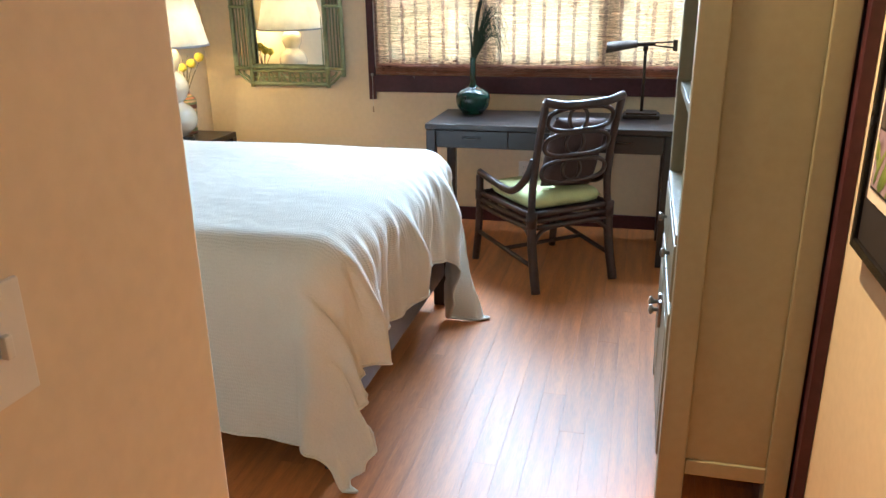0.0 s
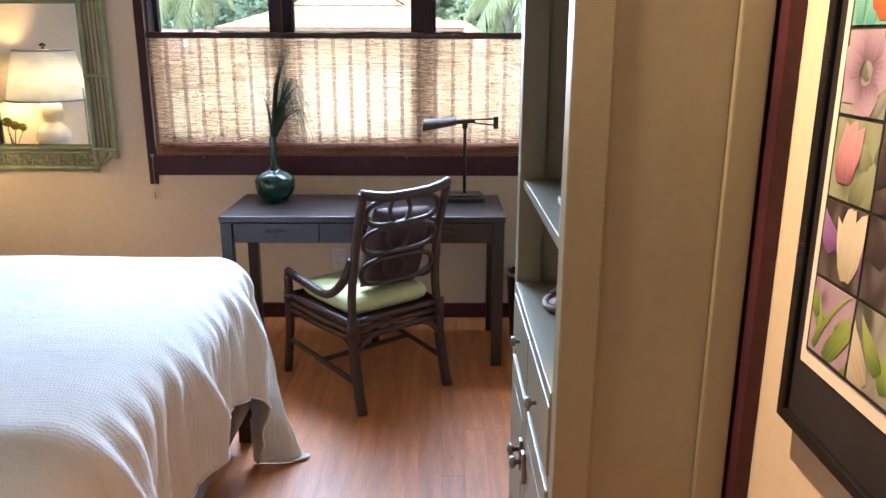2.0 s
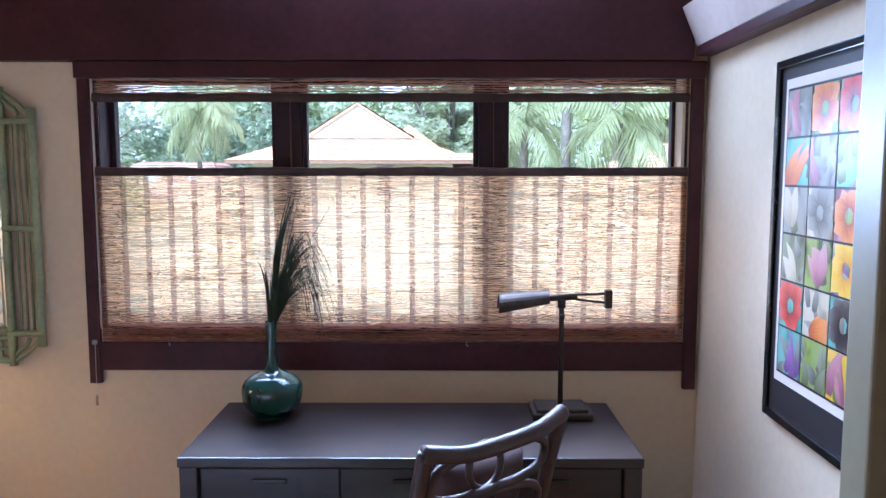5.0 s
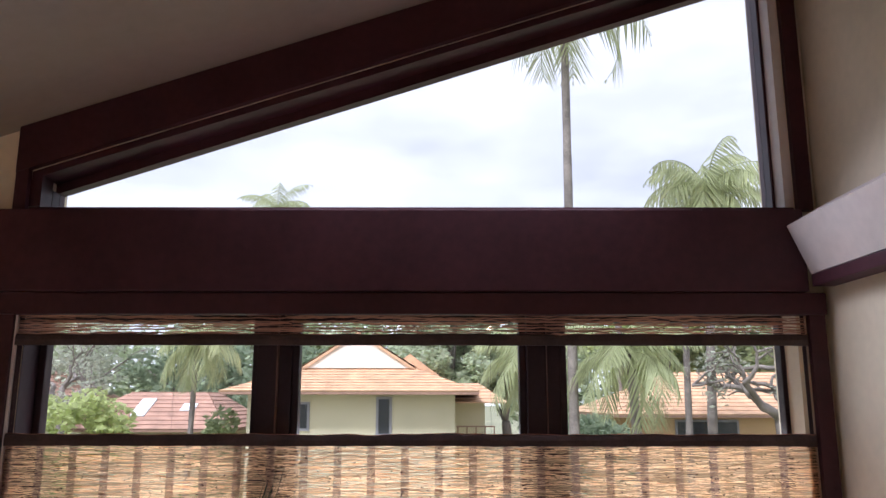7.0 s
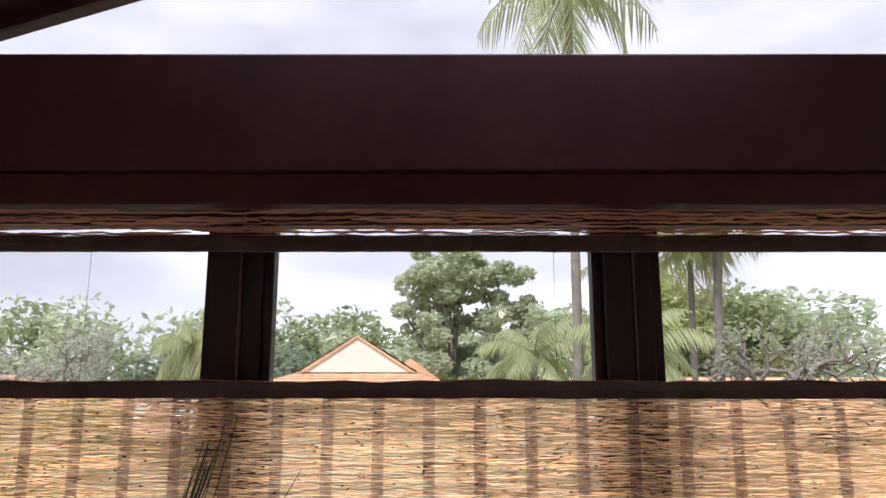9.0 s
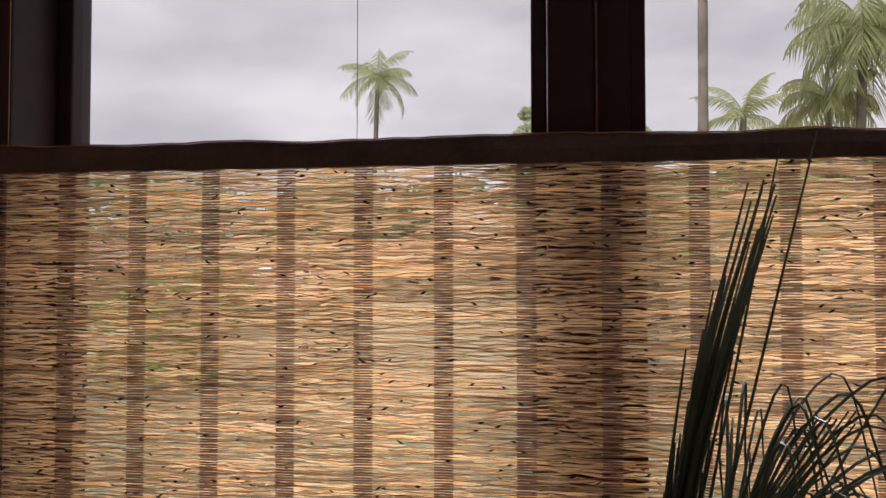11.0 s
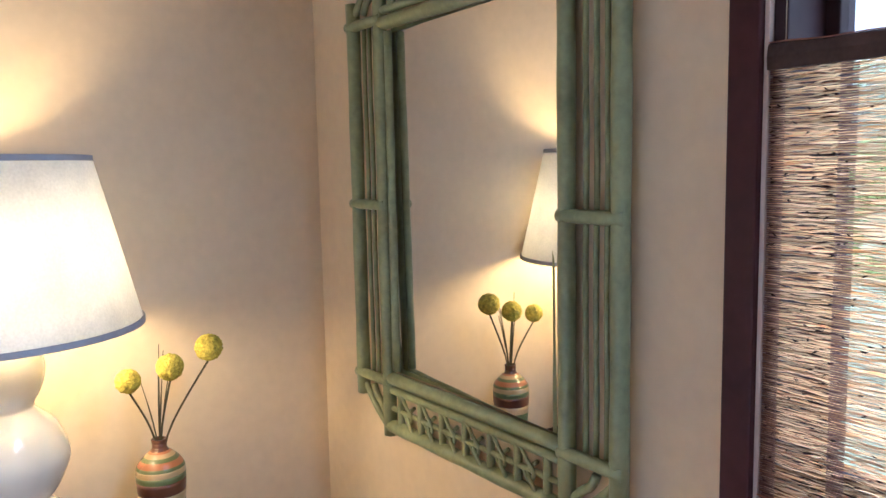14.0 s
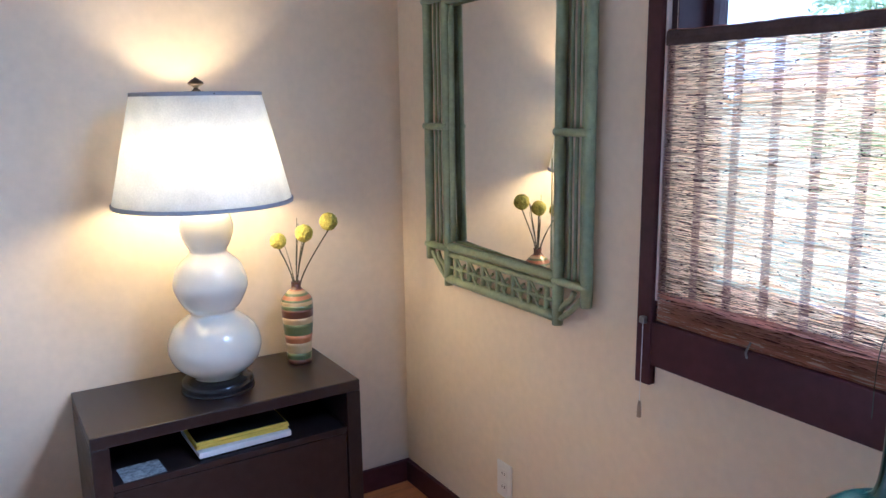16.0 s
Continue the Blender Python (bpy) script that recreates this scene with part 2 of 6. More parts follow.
def boxed(*a, bevel=0.0):
    return box(bmesh.new(), *a, bevel=bevel)


def tube(bm, pts, radii, sides=8, closed=False):
    """A round bar along points; radii a number or one for each point."""
    pts = [Vector(p) for p in pts]
    n = len(pts)
    if not hasattr(radii, "__len__"):
        radii = [radii] * n
    rings = []
    prev = None
    for i, p in enumerate(pts):
        if closed:
            d = pts[(i + 1) % n] - pts[i - 1]
        else:
            d = pts[min(i + 1, n - 1)] - pts[max(i - 1, 0)]
        d.normalize()
        if prev is None:
            up = Vector((0, 0, 1)) if abs(d.z) < 0.9 else Vector((0, 1, 0))
            a = d.cross(up).normalized()
        else:
            a = (prev - d * prev.dot(d)).normalized()
        prev = a
        b = d.cross(a)
        rings.append([bm.verts.new(p + (a * math.cos(k * 2 * math.pi / sides) + b * math.sin(k * 2 * math.pi / sides)) * radii[i]) for k in range(sides)])
    last = n if closed else n - 1
    for i in range(last):
        r0, r1 = rings[i], rings[(i + 1) % n]
        for k in range(sides):
            bm.faces.new((r0[k], r0[(k + 1) % sides], r1[(k + 1) % sides], r1[k]))
    if not closed:
        bm.faces.new(rings[0][::-1])
        bm.faces.new(rings[-1])
    return bm


def tubed(pts, radii, sides=8, closed=False):
    return tube(bmesh.new(), pts, radii, sides, closed)


def curve_pts(ctrl, n=8):
    """A smooth run of points through the given ones."""
    c = [Vector(p) for p in ctrl]
    out = []
    for i in range(len(c) - 1):
        p0, p1, p2, p3 = c[max(i - 1, 0)], c[i], c[i + 1], c[min(i + 2, len(c) - 1)]
        for k in range(n):
            t = k / n
            out.append(0.5 * ((2 * p1) + (p2 - p0) * t + (2 * p0 - 5 * p1 + 4 * p2 - p3) * t * t + (3 * p1 - p0 - 3 * p2 + p3) * t ** 3))
    return out + [c[-1]]


def lathe(bm, profile, seg=32, at=(0, 0, 0)):
    """A turned shape from (radius, height) pairs."""
    rings = []
    for r, z in profile:
        if r < 1e-5:
            rings.append([bm.verts.new((at[0], at[1], at[2] + z))])
        else:
            rings.append([bm.verts.new((at[0] + r * math.cos(k * 2 * math.pi / seg), at[1] + r * math.sin(k * 2 * math.pi / seg), at[2] + z)) for k in range(seg)])
    for a, b in zip(rings, rings[1:]):
        for k in range(seg):
            q = (k + 1) % seg
            if len(a) == 1 and len(b) > 1:
                bm.faces.new((a[0], b[k], b[q]))
            elif len(b) == 1 and len(a) > 1:
                bm.faces.new((a[k], a[q], b[0]))
            elif len(a) > 1:
                bm.faces.new((a[k], a[q], b[q], b[k]))
    return bm


def turned(profile, seg=32):
    return lathe(bmesh.new(), profile, seg)


def smooth_profile(ctrl, n=8):
    return [(max(0.0, p.x), p.y) for p in curve_pts([(r, z, 0) for r, z in ctrl], n)]


def prism(bm, poly, axis, a, b):
    """A flat outline of 2D points drawn out from a to b along an axis."""
    def at(p, s):
        return {"x": (s, p[0], p[1]), "y": (p[0], s, p[1]), "z": (p[0], p[1], s)}[axis]
    lo = [bm.verts.new(at(p, a)) for p in poly]
    hi = [bm.verts.new(at(p, b)) for p in poly]
    n = len(poly)
    bm.faces.new(lo)
    bm.faces.new(hi[::-1])
    for k in range(n):
        bm.faces.new((lo[k], hi[k], hi[(k + 1) % n], lo[(k + 1) % n]))
    return bm

# ---- the room ----
XL, XR, YB = -2.875, 0.565, 4.74       # left wall, right wall, window wall (inner faces)
YD = 0.76                            # partition at the head of the hall, room side at YD + 0.12
WT = 0.16                            # window wall thickness


def roof_z(x):
    return 2.44 + 0.335 * (x + 1.686)


# window wall in pieces round the two openings
WX0, WX1, WZ0, WZ1 = -1.64, 0.48, 0.98, 1.92
TZ0 = 2.20
wall = bmesh.new()
box(wall, XL, WX0, YB, YB + WT, -0.05, 2.6)
box(wall, WX1, XR + 0.2, YB, YB + WT, -0.05, 3.3)
box(wall, WX0, WX1, YB, YB + WT, -0.05, WZ0)
box(wall, WX0, WX1, YB, YB + WT, WZ1, 2.18)
prism(wall, [(WX0, 2.318), (WX1, 2.318 + 0.328 * (WX1 - WX0)), (WX1, 3.4), (WX0, 2.7)], "y", YB, YB + WT)
structure("wall_window_side", wall, WALL, "warm beige painted wall with wide window and clerestory", "wall")
structure("wall_left", boxed(XL - 0.12, XL, YD, YB + WT, -0.05, 2.2), WALL, "warm beige painted wall behind the nightstand", "wall")
structure("wall_right", boxed(XR, XR + 0.16, 2.032, YB, -0.05, 3.4), WALL, "warm beige painted wall with a framed flower picture", "wall")
structure("wall_right_hall", boxed(0.512, XR + 0.16, -1.6, 2.03, -0.05, 3.4), WALL, "warm tan painted wall with framed flower photographs", "wall")
structure("wall_partition", boxed(XL, -0.702, YD, YD + 0.12, -0.05, 3.2), WALL, "warm tan painted partition at the side of the bed", "wall")
structure("wall_hall_left", boxed(-0.70, -0.578, -1.6, YD + 0.12, -0.05, 2.9, bevel=0.006), WALL, "warm tan painted hall wall ending at the room", "wall")
structure("wall_hall_end", boxed(-0.578, 0.512, -1.72, -1.6, -0.05, 2.9), WALL, "plain tan wall at the end of the hall", "wall")
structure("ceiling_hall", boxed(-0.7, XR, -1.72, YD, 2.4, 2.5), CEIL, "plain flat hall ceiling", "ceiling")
structure("wall_over_hall", boxed(-0.702, XR, YD, YD + 0.1, 2.4, 3.3), WALL, "plain wall over the hall opening", "wall")
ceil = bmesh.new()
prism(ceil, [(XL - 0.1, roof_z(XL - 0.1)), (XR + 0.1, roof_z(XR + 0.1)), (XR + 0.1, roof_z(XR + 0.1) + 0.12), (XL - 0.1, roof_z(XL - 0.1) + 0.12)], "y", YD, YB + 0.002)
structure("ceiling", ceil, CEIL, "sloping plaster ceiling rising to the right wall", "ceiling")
floor = structure("floor", boxed(XL - 0.1, XR + 0.1, -1.7, YB + 0.1, -0.06, -0.004), JOINT, "reddish brown glossy wooden plank floor", "floor")

base = bmesh.new()
box(base, XL + 0.0, XR, YB - 0.018, YB, 0, 0.085, 0.003)
box(base, XL, XL + 0.018, YD + 0.12, YB - 0.018, 0, 0.085, 0.003)
box(base, XR - 0.018, XR, 2.04, YB - 0.018, 0, 0.085, 0.003)
structure("baseboard", base, TRIM, "dark reddish brown wooden baseboard", "baseboard")

# header beam across the window wall and the sloping-faced beam on the right wall
structure("trim_header_beam", boxed(-2.35, 0.50, YB - 0.055, YB, 1.955, 2.185, bevel=0.004), TRIM, "dark brown wooden header beam over the window", "beam")
structure("trim_header_lower", boxed(-1.707, 0.55, YB - 0.04, YB - 0.0005, 1.895, 1.954, bevel=0.003), TRIM, "dark brown wooden head casing over the blind", "trim")
beam = bmesh.new()
prism(beam, [(0.450, 2.135), (0.506, 2.003), (XR - 0.001, 2.003), (XR - 0.001, 2.20)], "y", 0.9, YB - 0.06)
structure("trim_side_beam", beam, PALE_BEAM, "pale painted beam with a slanted face along the wall", "beam")
structure("trim_side_beam_foot", boxed(0.505, XR - 0.001, 0.9, YB - 0.06, 1.968, 2.001, bevel=0.003), TRIM, "dark brown wooden strip under the pale beam", "beam")
# Dark brown strip filling the gap between cabinet back and wall.
structure("trim_wall_strip", boxed(0.482, 0.511, 1.95, 2.029, 0, 1.966, bevel=0.003), TRIM, "dark brown upright strip on the wall beside the cabinet", "trim")


def window_main():
    w = thing("window_1", pose(-0.58, YB, WZ0), "wide dark-framed three-pane window behind a woven blind", "window", kind="structure")
    o = Vector((-0.58, YB, WZ0))

    def b(name, x0, x1, y0, y1, z0, z1, mat=TRIM, bevel=0.003):
        ob = part(name, boxed(x0 - o.x, x1 - o.x, y0 - o.y, y1 - o.y, z0 - o.z, z1 - o.z, bevel=bevel), mat, w)
        return ob
    b("casing", -1.705, -1.662, YB - 0.022, YB, 0.775, 1.955)
    b("casing", 0.507, 0.552, YB - 0.022, YB, 0.755, 1.955)
    # Pale strip paints the daylight caught on the jamb edge beside the blind.
    b("edge_strip", -1.6615, -1.6552, YB - 0.012, YB - 0.0005, WZ0, 1.90, mat=PALE_BEAM, bevel=0.001)
    b("sill_board", -1.662, 0.505, YB - 0.02, YB, 0.825, 0.93)
    b("jamb", -1.662, -1.638, YB, YB + WT, WZ0, WZ1, mat=FRAME)
    b("jamb", 0.488, 0.505, YB, YB + WT, WZ0, WZ1, mat=FRAME)
    b("window_sill", WX0 + 0.012, WX1, YB, YB + WT, WZ0 - 0.03, WZ0 + 0.01)
    b("head", WX0 + 0.012, WX1, YB, YB + WT, 1.906, WZ1, mat=FRAME)
    for x0, x1 in ((-1.03, -0.896), (-0.275, -0.140)):
        b("mullion", x0 + 0.020, x0 + 0.074, YB + 0.06, YB + WT, WZ0 + 0.01, 1.905, mat=FRAME)
        b("mullion", x0 + 0.077, x1 - 0.020, YB + 0.072, YB + WT, WZ0 + 0.01, 1.905, mat=FRAME)
        # Tan strip paints the lit edge where the two mullion boards meet.
        b("edge_strip", x0 + 0.0743, x0 + 0.0767, YB + 0.056, YB + WT, WZ0 + 0.01, 1.905, mat=LIT_EDGE, bevel=0.0005)
    panes = [(-1.637, -1.01), (-0.916, -0.255), (-0.16, 0.487)]
    for x0, x1 in panes:
        for a, c in ((x0, x0 + 0.020), (x1 - 0.020, x1)):
            b("sash", a + 0.0005, c - 0.0005, YB + 0.085, YB + 0.125, WZ0 + 0.04, 1.886, mat=FRAME)
        b("sash", x0, x1, YB + 0.085, YB + 0.125, WZ0 + 0.011, WZ0 + 0.04, mat=FRAME)
        b("sash", x0, x1, YB + 0.085, YB + 0.125, 1.886, 1.905, mat=FRAME)
        g = part("pane", boxed(x0 + 0.018 - o.x, x1 - 0.018 - o.x, 0.102, 0.106, WZ0 + 0.038 - o.z, 1.888 - o.z), GLASS, w)
        g.visible_shadow = False
    return w


window_main()


def window_clerestory():
    w = thing("window_2", pose(-0.58, YB, TZ0), "dark-framed triangular clerestory window under the sloping ceiling", "window", kind="structure")
    ox, oz = -0.58, TZ0

    def pr(name, poly, y0, y1, mat=TRIM):
        return part(name, prism(bmesh.new(), [(x - ox, z - oz) for x, z in poly], "y", y0, y1), mat, w)
    hyp = lambda x: 2.274 + 0.328 * (x + 1.611)
    outer = lambda x: 2.418 + 0.335 * (x + 1.686)
    gl, gr = -1.632, 0.470
    pr("casing_top", [(-1.70, hyp(-1.70) + 0.055), (0.55, hyp(0.55) + 0.055), (0.55, outer(0.55) + 0.02), (-1.70, outer(-1.70) + 0.02)], -0.025, -0.001)
    pr("casing_left", [(-1.70, 2.19), (-1.665, 2.19), (-1.665, 2.335), (-1.70, 2.32)], -0.022, -0.001)
    pr("casing_right", [(0.505, 2.19), (0.548, 2.19), (0.548, hyp(0.548) + 0.05), (0.505, hyp(0.505) + 0.05)], -0.022, -0.001)
    pr("reveal", [(-1.665, hyp(-1.665) + 0.03), (0.505, hyp(0.505) + 0.03), (0.505, hyp(0.505) + 0.052), (-1.665, hyp(-1.665) + 0.052)], 0.0, 0.15)
    pr("frame_top", [(gl - 0.04, hyp(gl - 0.04)), (gr + 0.02, hyp(gr + 0.02)), (gr + 0.02, hyp(gr + 0.02) + 0.03), (gl - 0.04, hyp(gl - 0.04) + 0.03)], 0.09, 0.13)
    pr("frame_right", [(gr, 2.204), (0.503, 2.204), (0.503, hyp(0.5)), (gr, hyp(gr))], 0.06, 0.13)
    pr("edge_strip", [(0.478, 2.2045), (0.503, 2.2045), (0.503, hyp(0.5) + 0.02), (0.478, hyp(0.478) + 0.02)], 0.0, 0.058, PALE_BEAM)
    pr("frame_left", [(-1.664, 2.204), (gl, 2.204), (gl, hyp(gl)), (-1.664, hyp(-1.664))], 0.06, 0.13)
    pr("reveal_left", [(-1.668, 2.2045), (-1.633, 2.2045), (-1.633, hyp(-1.633) + 0.029), (-1.668, hyp(-1.668) + 0.029)], -0.003, 0.058)
    pr("window_sill", [(-1.664, 2.18), (0.503, 2.18), (0.503, 2.203), (-1.664, 2.203)], 0.0, 0.15)
    g = pr("pane", [(gl, 2.204), (gr, 2.204), (gr, hyp(gr) + 0.002), (gl, hyp(gl) + 0.002)], 0.098, 0.102, GLASS)
    g.visible_shadow = False


window_clerestory()


def reed_sheet(x0, x1, z0, z1, y, rng, pitch=0.0058, thin=(0.6, 1.05), length=(0.14, 0.34)):
    """Rows of short crooked split reeds, laid end to end with uneven gaps."""
    vs, fs = [], []
    z = z0
    while z < z1:
        x = x0
        while x < x1:
            e = min(x1, x + rng.uniform(*length))
            if x1 - e < 0.05:
                e = x1
            n = max(2, int((e - x) / 0.0105))
            off, rise = rng.uniform(-0.4, 0.4) * pitch, rng.uniform(-0.0012, 0.0012)
            th, ph = pitch * rng.uniform(*thin), rng.uniform(0, 60)
            i0 = len(vs)
            for i in range(n + 1):
                u = i / n
                q = x + (e - x) * u
                dz = 0.0034 * noise.noise((q * 32, ph, 2)) + 0.0014 * noise.noise((q * 70, ph, 5)) + off + rise * (u * 2 - 1)
                tk = th * (0.85 + 0.4 * noise.noise((q * 30, ph, 9))) * (1 - 0.5 * abs(u * 2 - 1) ** 6)
                yy = y + 0.0012 * math.sin(q * 50 + ph)
                vs += [(q, yy, z + dz - tk / 2), (q, yy - 0.0012, z + dz), (q, yy, z + dz + tk / 2)]
            for i in range(n):
                p = i0 + 3 * i
                fs += [(p, p + 3, p + 4, p + 1), (p + 1, p + 4, p + 5, p + 2)]
            x = e
        z += pitch * rng.uniform(0.8, 1.2)
    return vs, fs


def blind():
    rng = random.Random(7)
    X0, X1, Y = -1.655, 0.502, YB - 0.008
    o = Vector(((X0 + X1) / 2, Y, 0.93))
    t = thing("woven_blind", pose(*o), "brown woven reed blind, lowered from the top halfway", "blind")

    def put(name, vs, fs, mat, label="", stuff=False):
        me = bpy.data.meshes.new(name)
        me.from_pydata([(x - o.x, y - o.y, z - o.z) for x, y, z in vs], [], fs)
        me.materials.append(mat)
        ob = new(name, me)
        ob.parent = t
        if label:
            ob["label"] = label
        if stuff:
            ob["kind"] = "stuff"
        return ob
    put("reeds", *reed_sheet(X0, X1, 1.0, 1.562, Y + 0.003, rng, 0.0024, (1.0, 1.4), (0.05, 0.15)), REED, "", True)
    # Thin dark front strands paint the shade in the gaps between reeds.
    put("reeds", *reed_sheet(X0, X1, 1.0, 1.562, Y, rng, 0.0024, (0.22, 0.46), (0.03, 0.11)), REED_GAP_SHADE, "honey brown split reeds woven across", True)
    put("valance_reeds", *reed_sheet(X0, X1, 1.83, 1.925, Y + 0.002, rng, 0.0062), HEM, "dark brown reed valance above the gap", True)
    put("hem_reeds", *reed_sheet(X0, X1, 0.935, 1.002, Y - 0.004, rng, 0.005), HEM, "folded dark reed hem at the bottom", True)
    put("hem_reeds", *reed_sheet(X0, X1, 0.932, 1.0, Y + 0.003, rng, 0.005), HEM, "", True)
    # bands of fine vertical yarn
    for k in range(25):
        x = X0 + 0.012 + 0.0862 * k + 0.00013 * k * k
        if x > X1 - 0.01:
            break
        vs, fs = [], []
        zz = 1.0
        while zz < 1.56:
            i = len(vs)
            w = 0.0104
            vs += [(x - w, Y - 0.0035, zz), (x + w, Y - 0.0035, zz), (x + w, Y - 0.0035, zz + 0.0013), (x - w, Y - 0.0035, zz + 0.0013),
                   (x - w, Y - 0.0020, zz), (x + w, Y - 0.0020, zz), (x + w, Y - 0.0020, zz + 0.0013), (x - w, Y - 0.0020, zz + 0.0013)]
            fs += [(i, i + 1, i + 2, i + 3), (i + 3, i + 2, i + 6, i + 7), (i, i + 4, i + 5, i + 1)]
            zz += 0.0028
        put("yarn_band", vs, fs, THREAD, "purplish brown upright yarn band", True)
    # dark knots scattered along the reeds
    vs, fs = [], []
    for _ in range(1300):
        kx, kz = rng.uniform(X0, X1), rng.uniform(1.0, 1.555)
        w, h, sl = rng.uniform(0.0024, 0.0052), rng.uniform(0.0009, 0.0017), rng.uniform(-0.6, 0.6)
        i = len(vs)
        vs += [(kx - w, Y - 0.003, kz - sl * w), (kx, Y - 0.005, kz - h), (kx + w, Y - 0.003, kz + sl * w), (kx, Y - 0.005, kz + h), (kx, Y - 0.006, kz)]
        fs += [(i, i + 1, i + 4), (i + 1, i + 2, i + 4), (i + 2, i + 3, i + 4), (i + 3, i, i + 4)]
    put("reed_knot", vs, fs, KNOT, "dark knots of reed", True)
    for nm, z, r in (("top_binding", 1.562, 0.0150), ("valance_binding", 1.828, 0.015)):
        # flat folded cloth strip with an uneven edge
        n = 90
        vs, fs = [], []
        for i in range(n + 1):
            x = X0 + (X1 - X0) * i / n
            hi = z + r + 0.0035 * noise.noise((i * 0.33, z, 0)) + 0.0018 * noise.noise((i * 1.3, z, 4))
            lo = z - r + 0.0015 * noise.noise((i * 0.8, z, 7))
            b = 0.0012 * noise.noise((i * 0.5, 3, z))
            vs += [(x, Y - 0.007 + b, lo), (x, Y - 0.0085 + b, z), (x, Y - 0.006 + b, hi - 0.003), (x, Y - 0.002, hi), (x, Y + 0.004, hi - 0.003), (x, Y + 0.005, lo)]
        for i in range(n):
            for k in range(6):
                p, q = i * 6 + k, i * 6 + (k + 1) % 6
                fs.append((p, q, q + 6, p + 6))
        put(nm, vs, fs, BINDING, "dark brown cloth-bound edge")
        pts = [(vs[i * 6 + 3][0] - o.x, vs[i * 6 + 3][1] - o.y - 0.002, vs[i * 6 + 3][2] - o.z + 0.0006) for i in range(n + 1)]
        part("edge_thread", tubed(pts, 0.0009, 5), HEM, t, "thin tan thread along the bound edge")
    for cx in (-1.22, -0.36, 0.42):
        part("lift_cord", tubed([(cx - o.x, 0.012, 1.56 - o.z), (cx - o.x, 0.012, 1.83 - o.z)], 0.0004, 5), KNOT, t)
    part("pull_cord", tubed([(-1.674 - o.x, -0.026, 0.94 - o.z), (-1.676 - o.x, -0.026, 0.73 - o.z)], 0.0009, 6), WHITE, t)
    part("cord_tassel", tubed([(-1.676 - o.x, -0.026, 0.735 - o.z), (-1.676 - o.x, -0.026, 0.72 - o.z), (-1.676 - o.x, -0.026, 0.695 - o.z)], [0.003, 0.005, 0.0055], 8), TASSEL, t, "small brown wooden cord tassel")
    part("cord_cleat", boxed(-1.684 - o.x, -1.668 - o.x, -0.030, -0.018, 0.926 - o.z, 0.942 - o.z, bevel=0.002), STEEL, t, "small metal cord cleat")
    for hx in (-1.40, -0.30):
        part("hem_hook", tubed(curve_pts([(hx - o.x, -0.010, 0.95 - o.z), (hx - o.x, -0.022, 0.935 - o.z), (hx - o.x, -0.022, 0.926 - o.z), (hx + 0.005 - o.x, -0.026, 0.922 - o.z)], 4), 0.0025, 6), STEEL, t, "small metal hook below the hem")


blind()

# ---- the bed ----
def bed():
    BX0, BX1, BY0, BY1, TOP = -2.81, -0.86, 1.93, 3.37, 0.74
    t = thing("bed", pose(-1.85, 2.68, 0), "queen bed on a dark wooden frame", "bed")
    ox, oy = -1.85, 2.68

    def b(name, x0, x1, y0, y1, z0, z1, mat, bevel=0.006, label=""):
        return part(name, boxed(x0 - ox, x1 - ox, y0 - oy, y1 - oy, z0, z1, bevel=bevel), mat, t, label)
    b("side_rail", BX0, BX1 - 0.04, BY0 + 0.02, BY0 + 0.05, 0.16, 0.34, ESPRESSO)
    b("side_rail", BX0, BX1 - 0.04, BY1 - 0.05, BY1 - 0.02, 0.16, 0.34, ESPRESSO)
    b("foot_rail", BX1 - 0.02, BX1 + 0.008, BY0 + 0.07, BY1 - 0.07, 0.16, 0.36, ESPRESSO)
    for x in (BX0 + 0.03, BX1 - 0.05):
        for y in (BY0 + 0.0, BY1 - 0.07):
            b("leg", x - 0.0, x + 0.07, y, y + 0.07, 0, 0.36, ESPRESSO)
    b("headboard", XL + 0.005, XL + 0.05, BY0 - 0.02, BY1, 0, 0.70, ESPRESSO)
    b("box_spring", BX0, BX1, BY0 + 0.055, BY1 - 0.055, 0.3, 0.48, WHITE, 0.02)
    b("mattress", BX0, BX1, BY0 + 0.03, BY1 - 0.03, 0.482, 0.745, WHITE, 0.05)


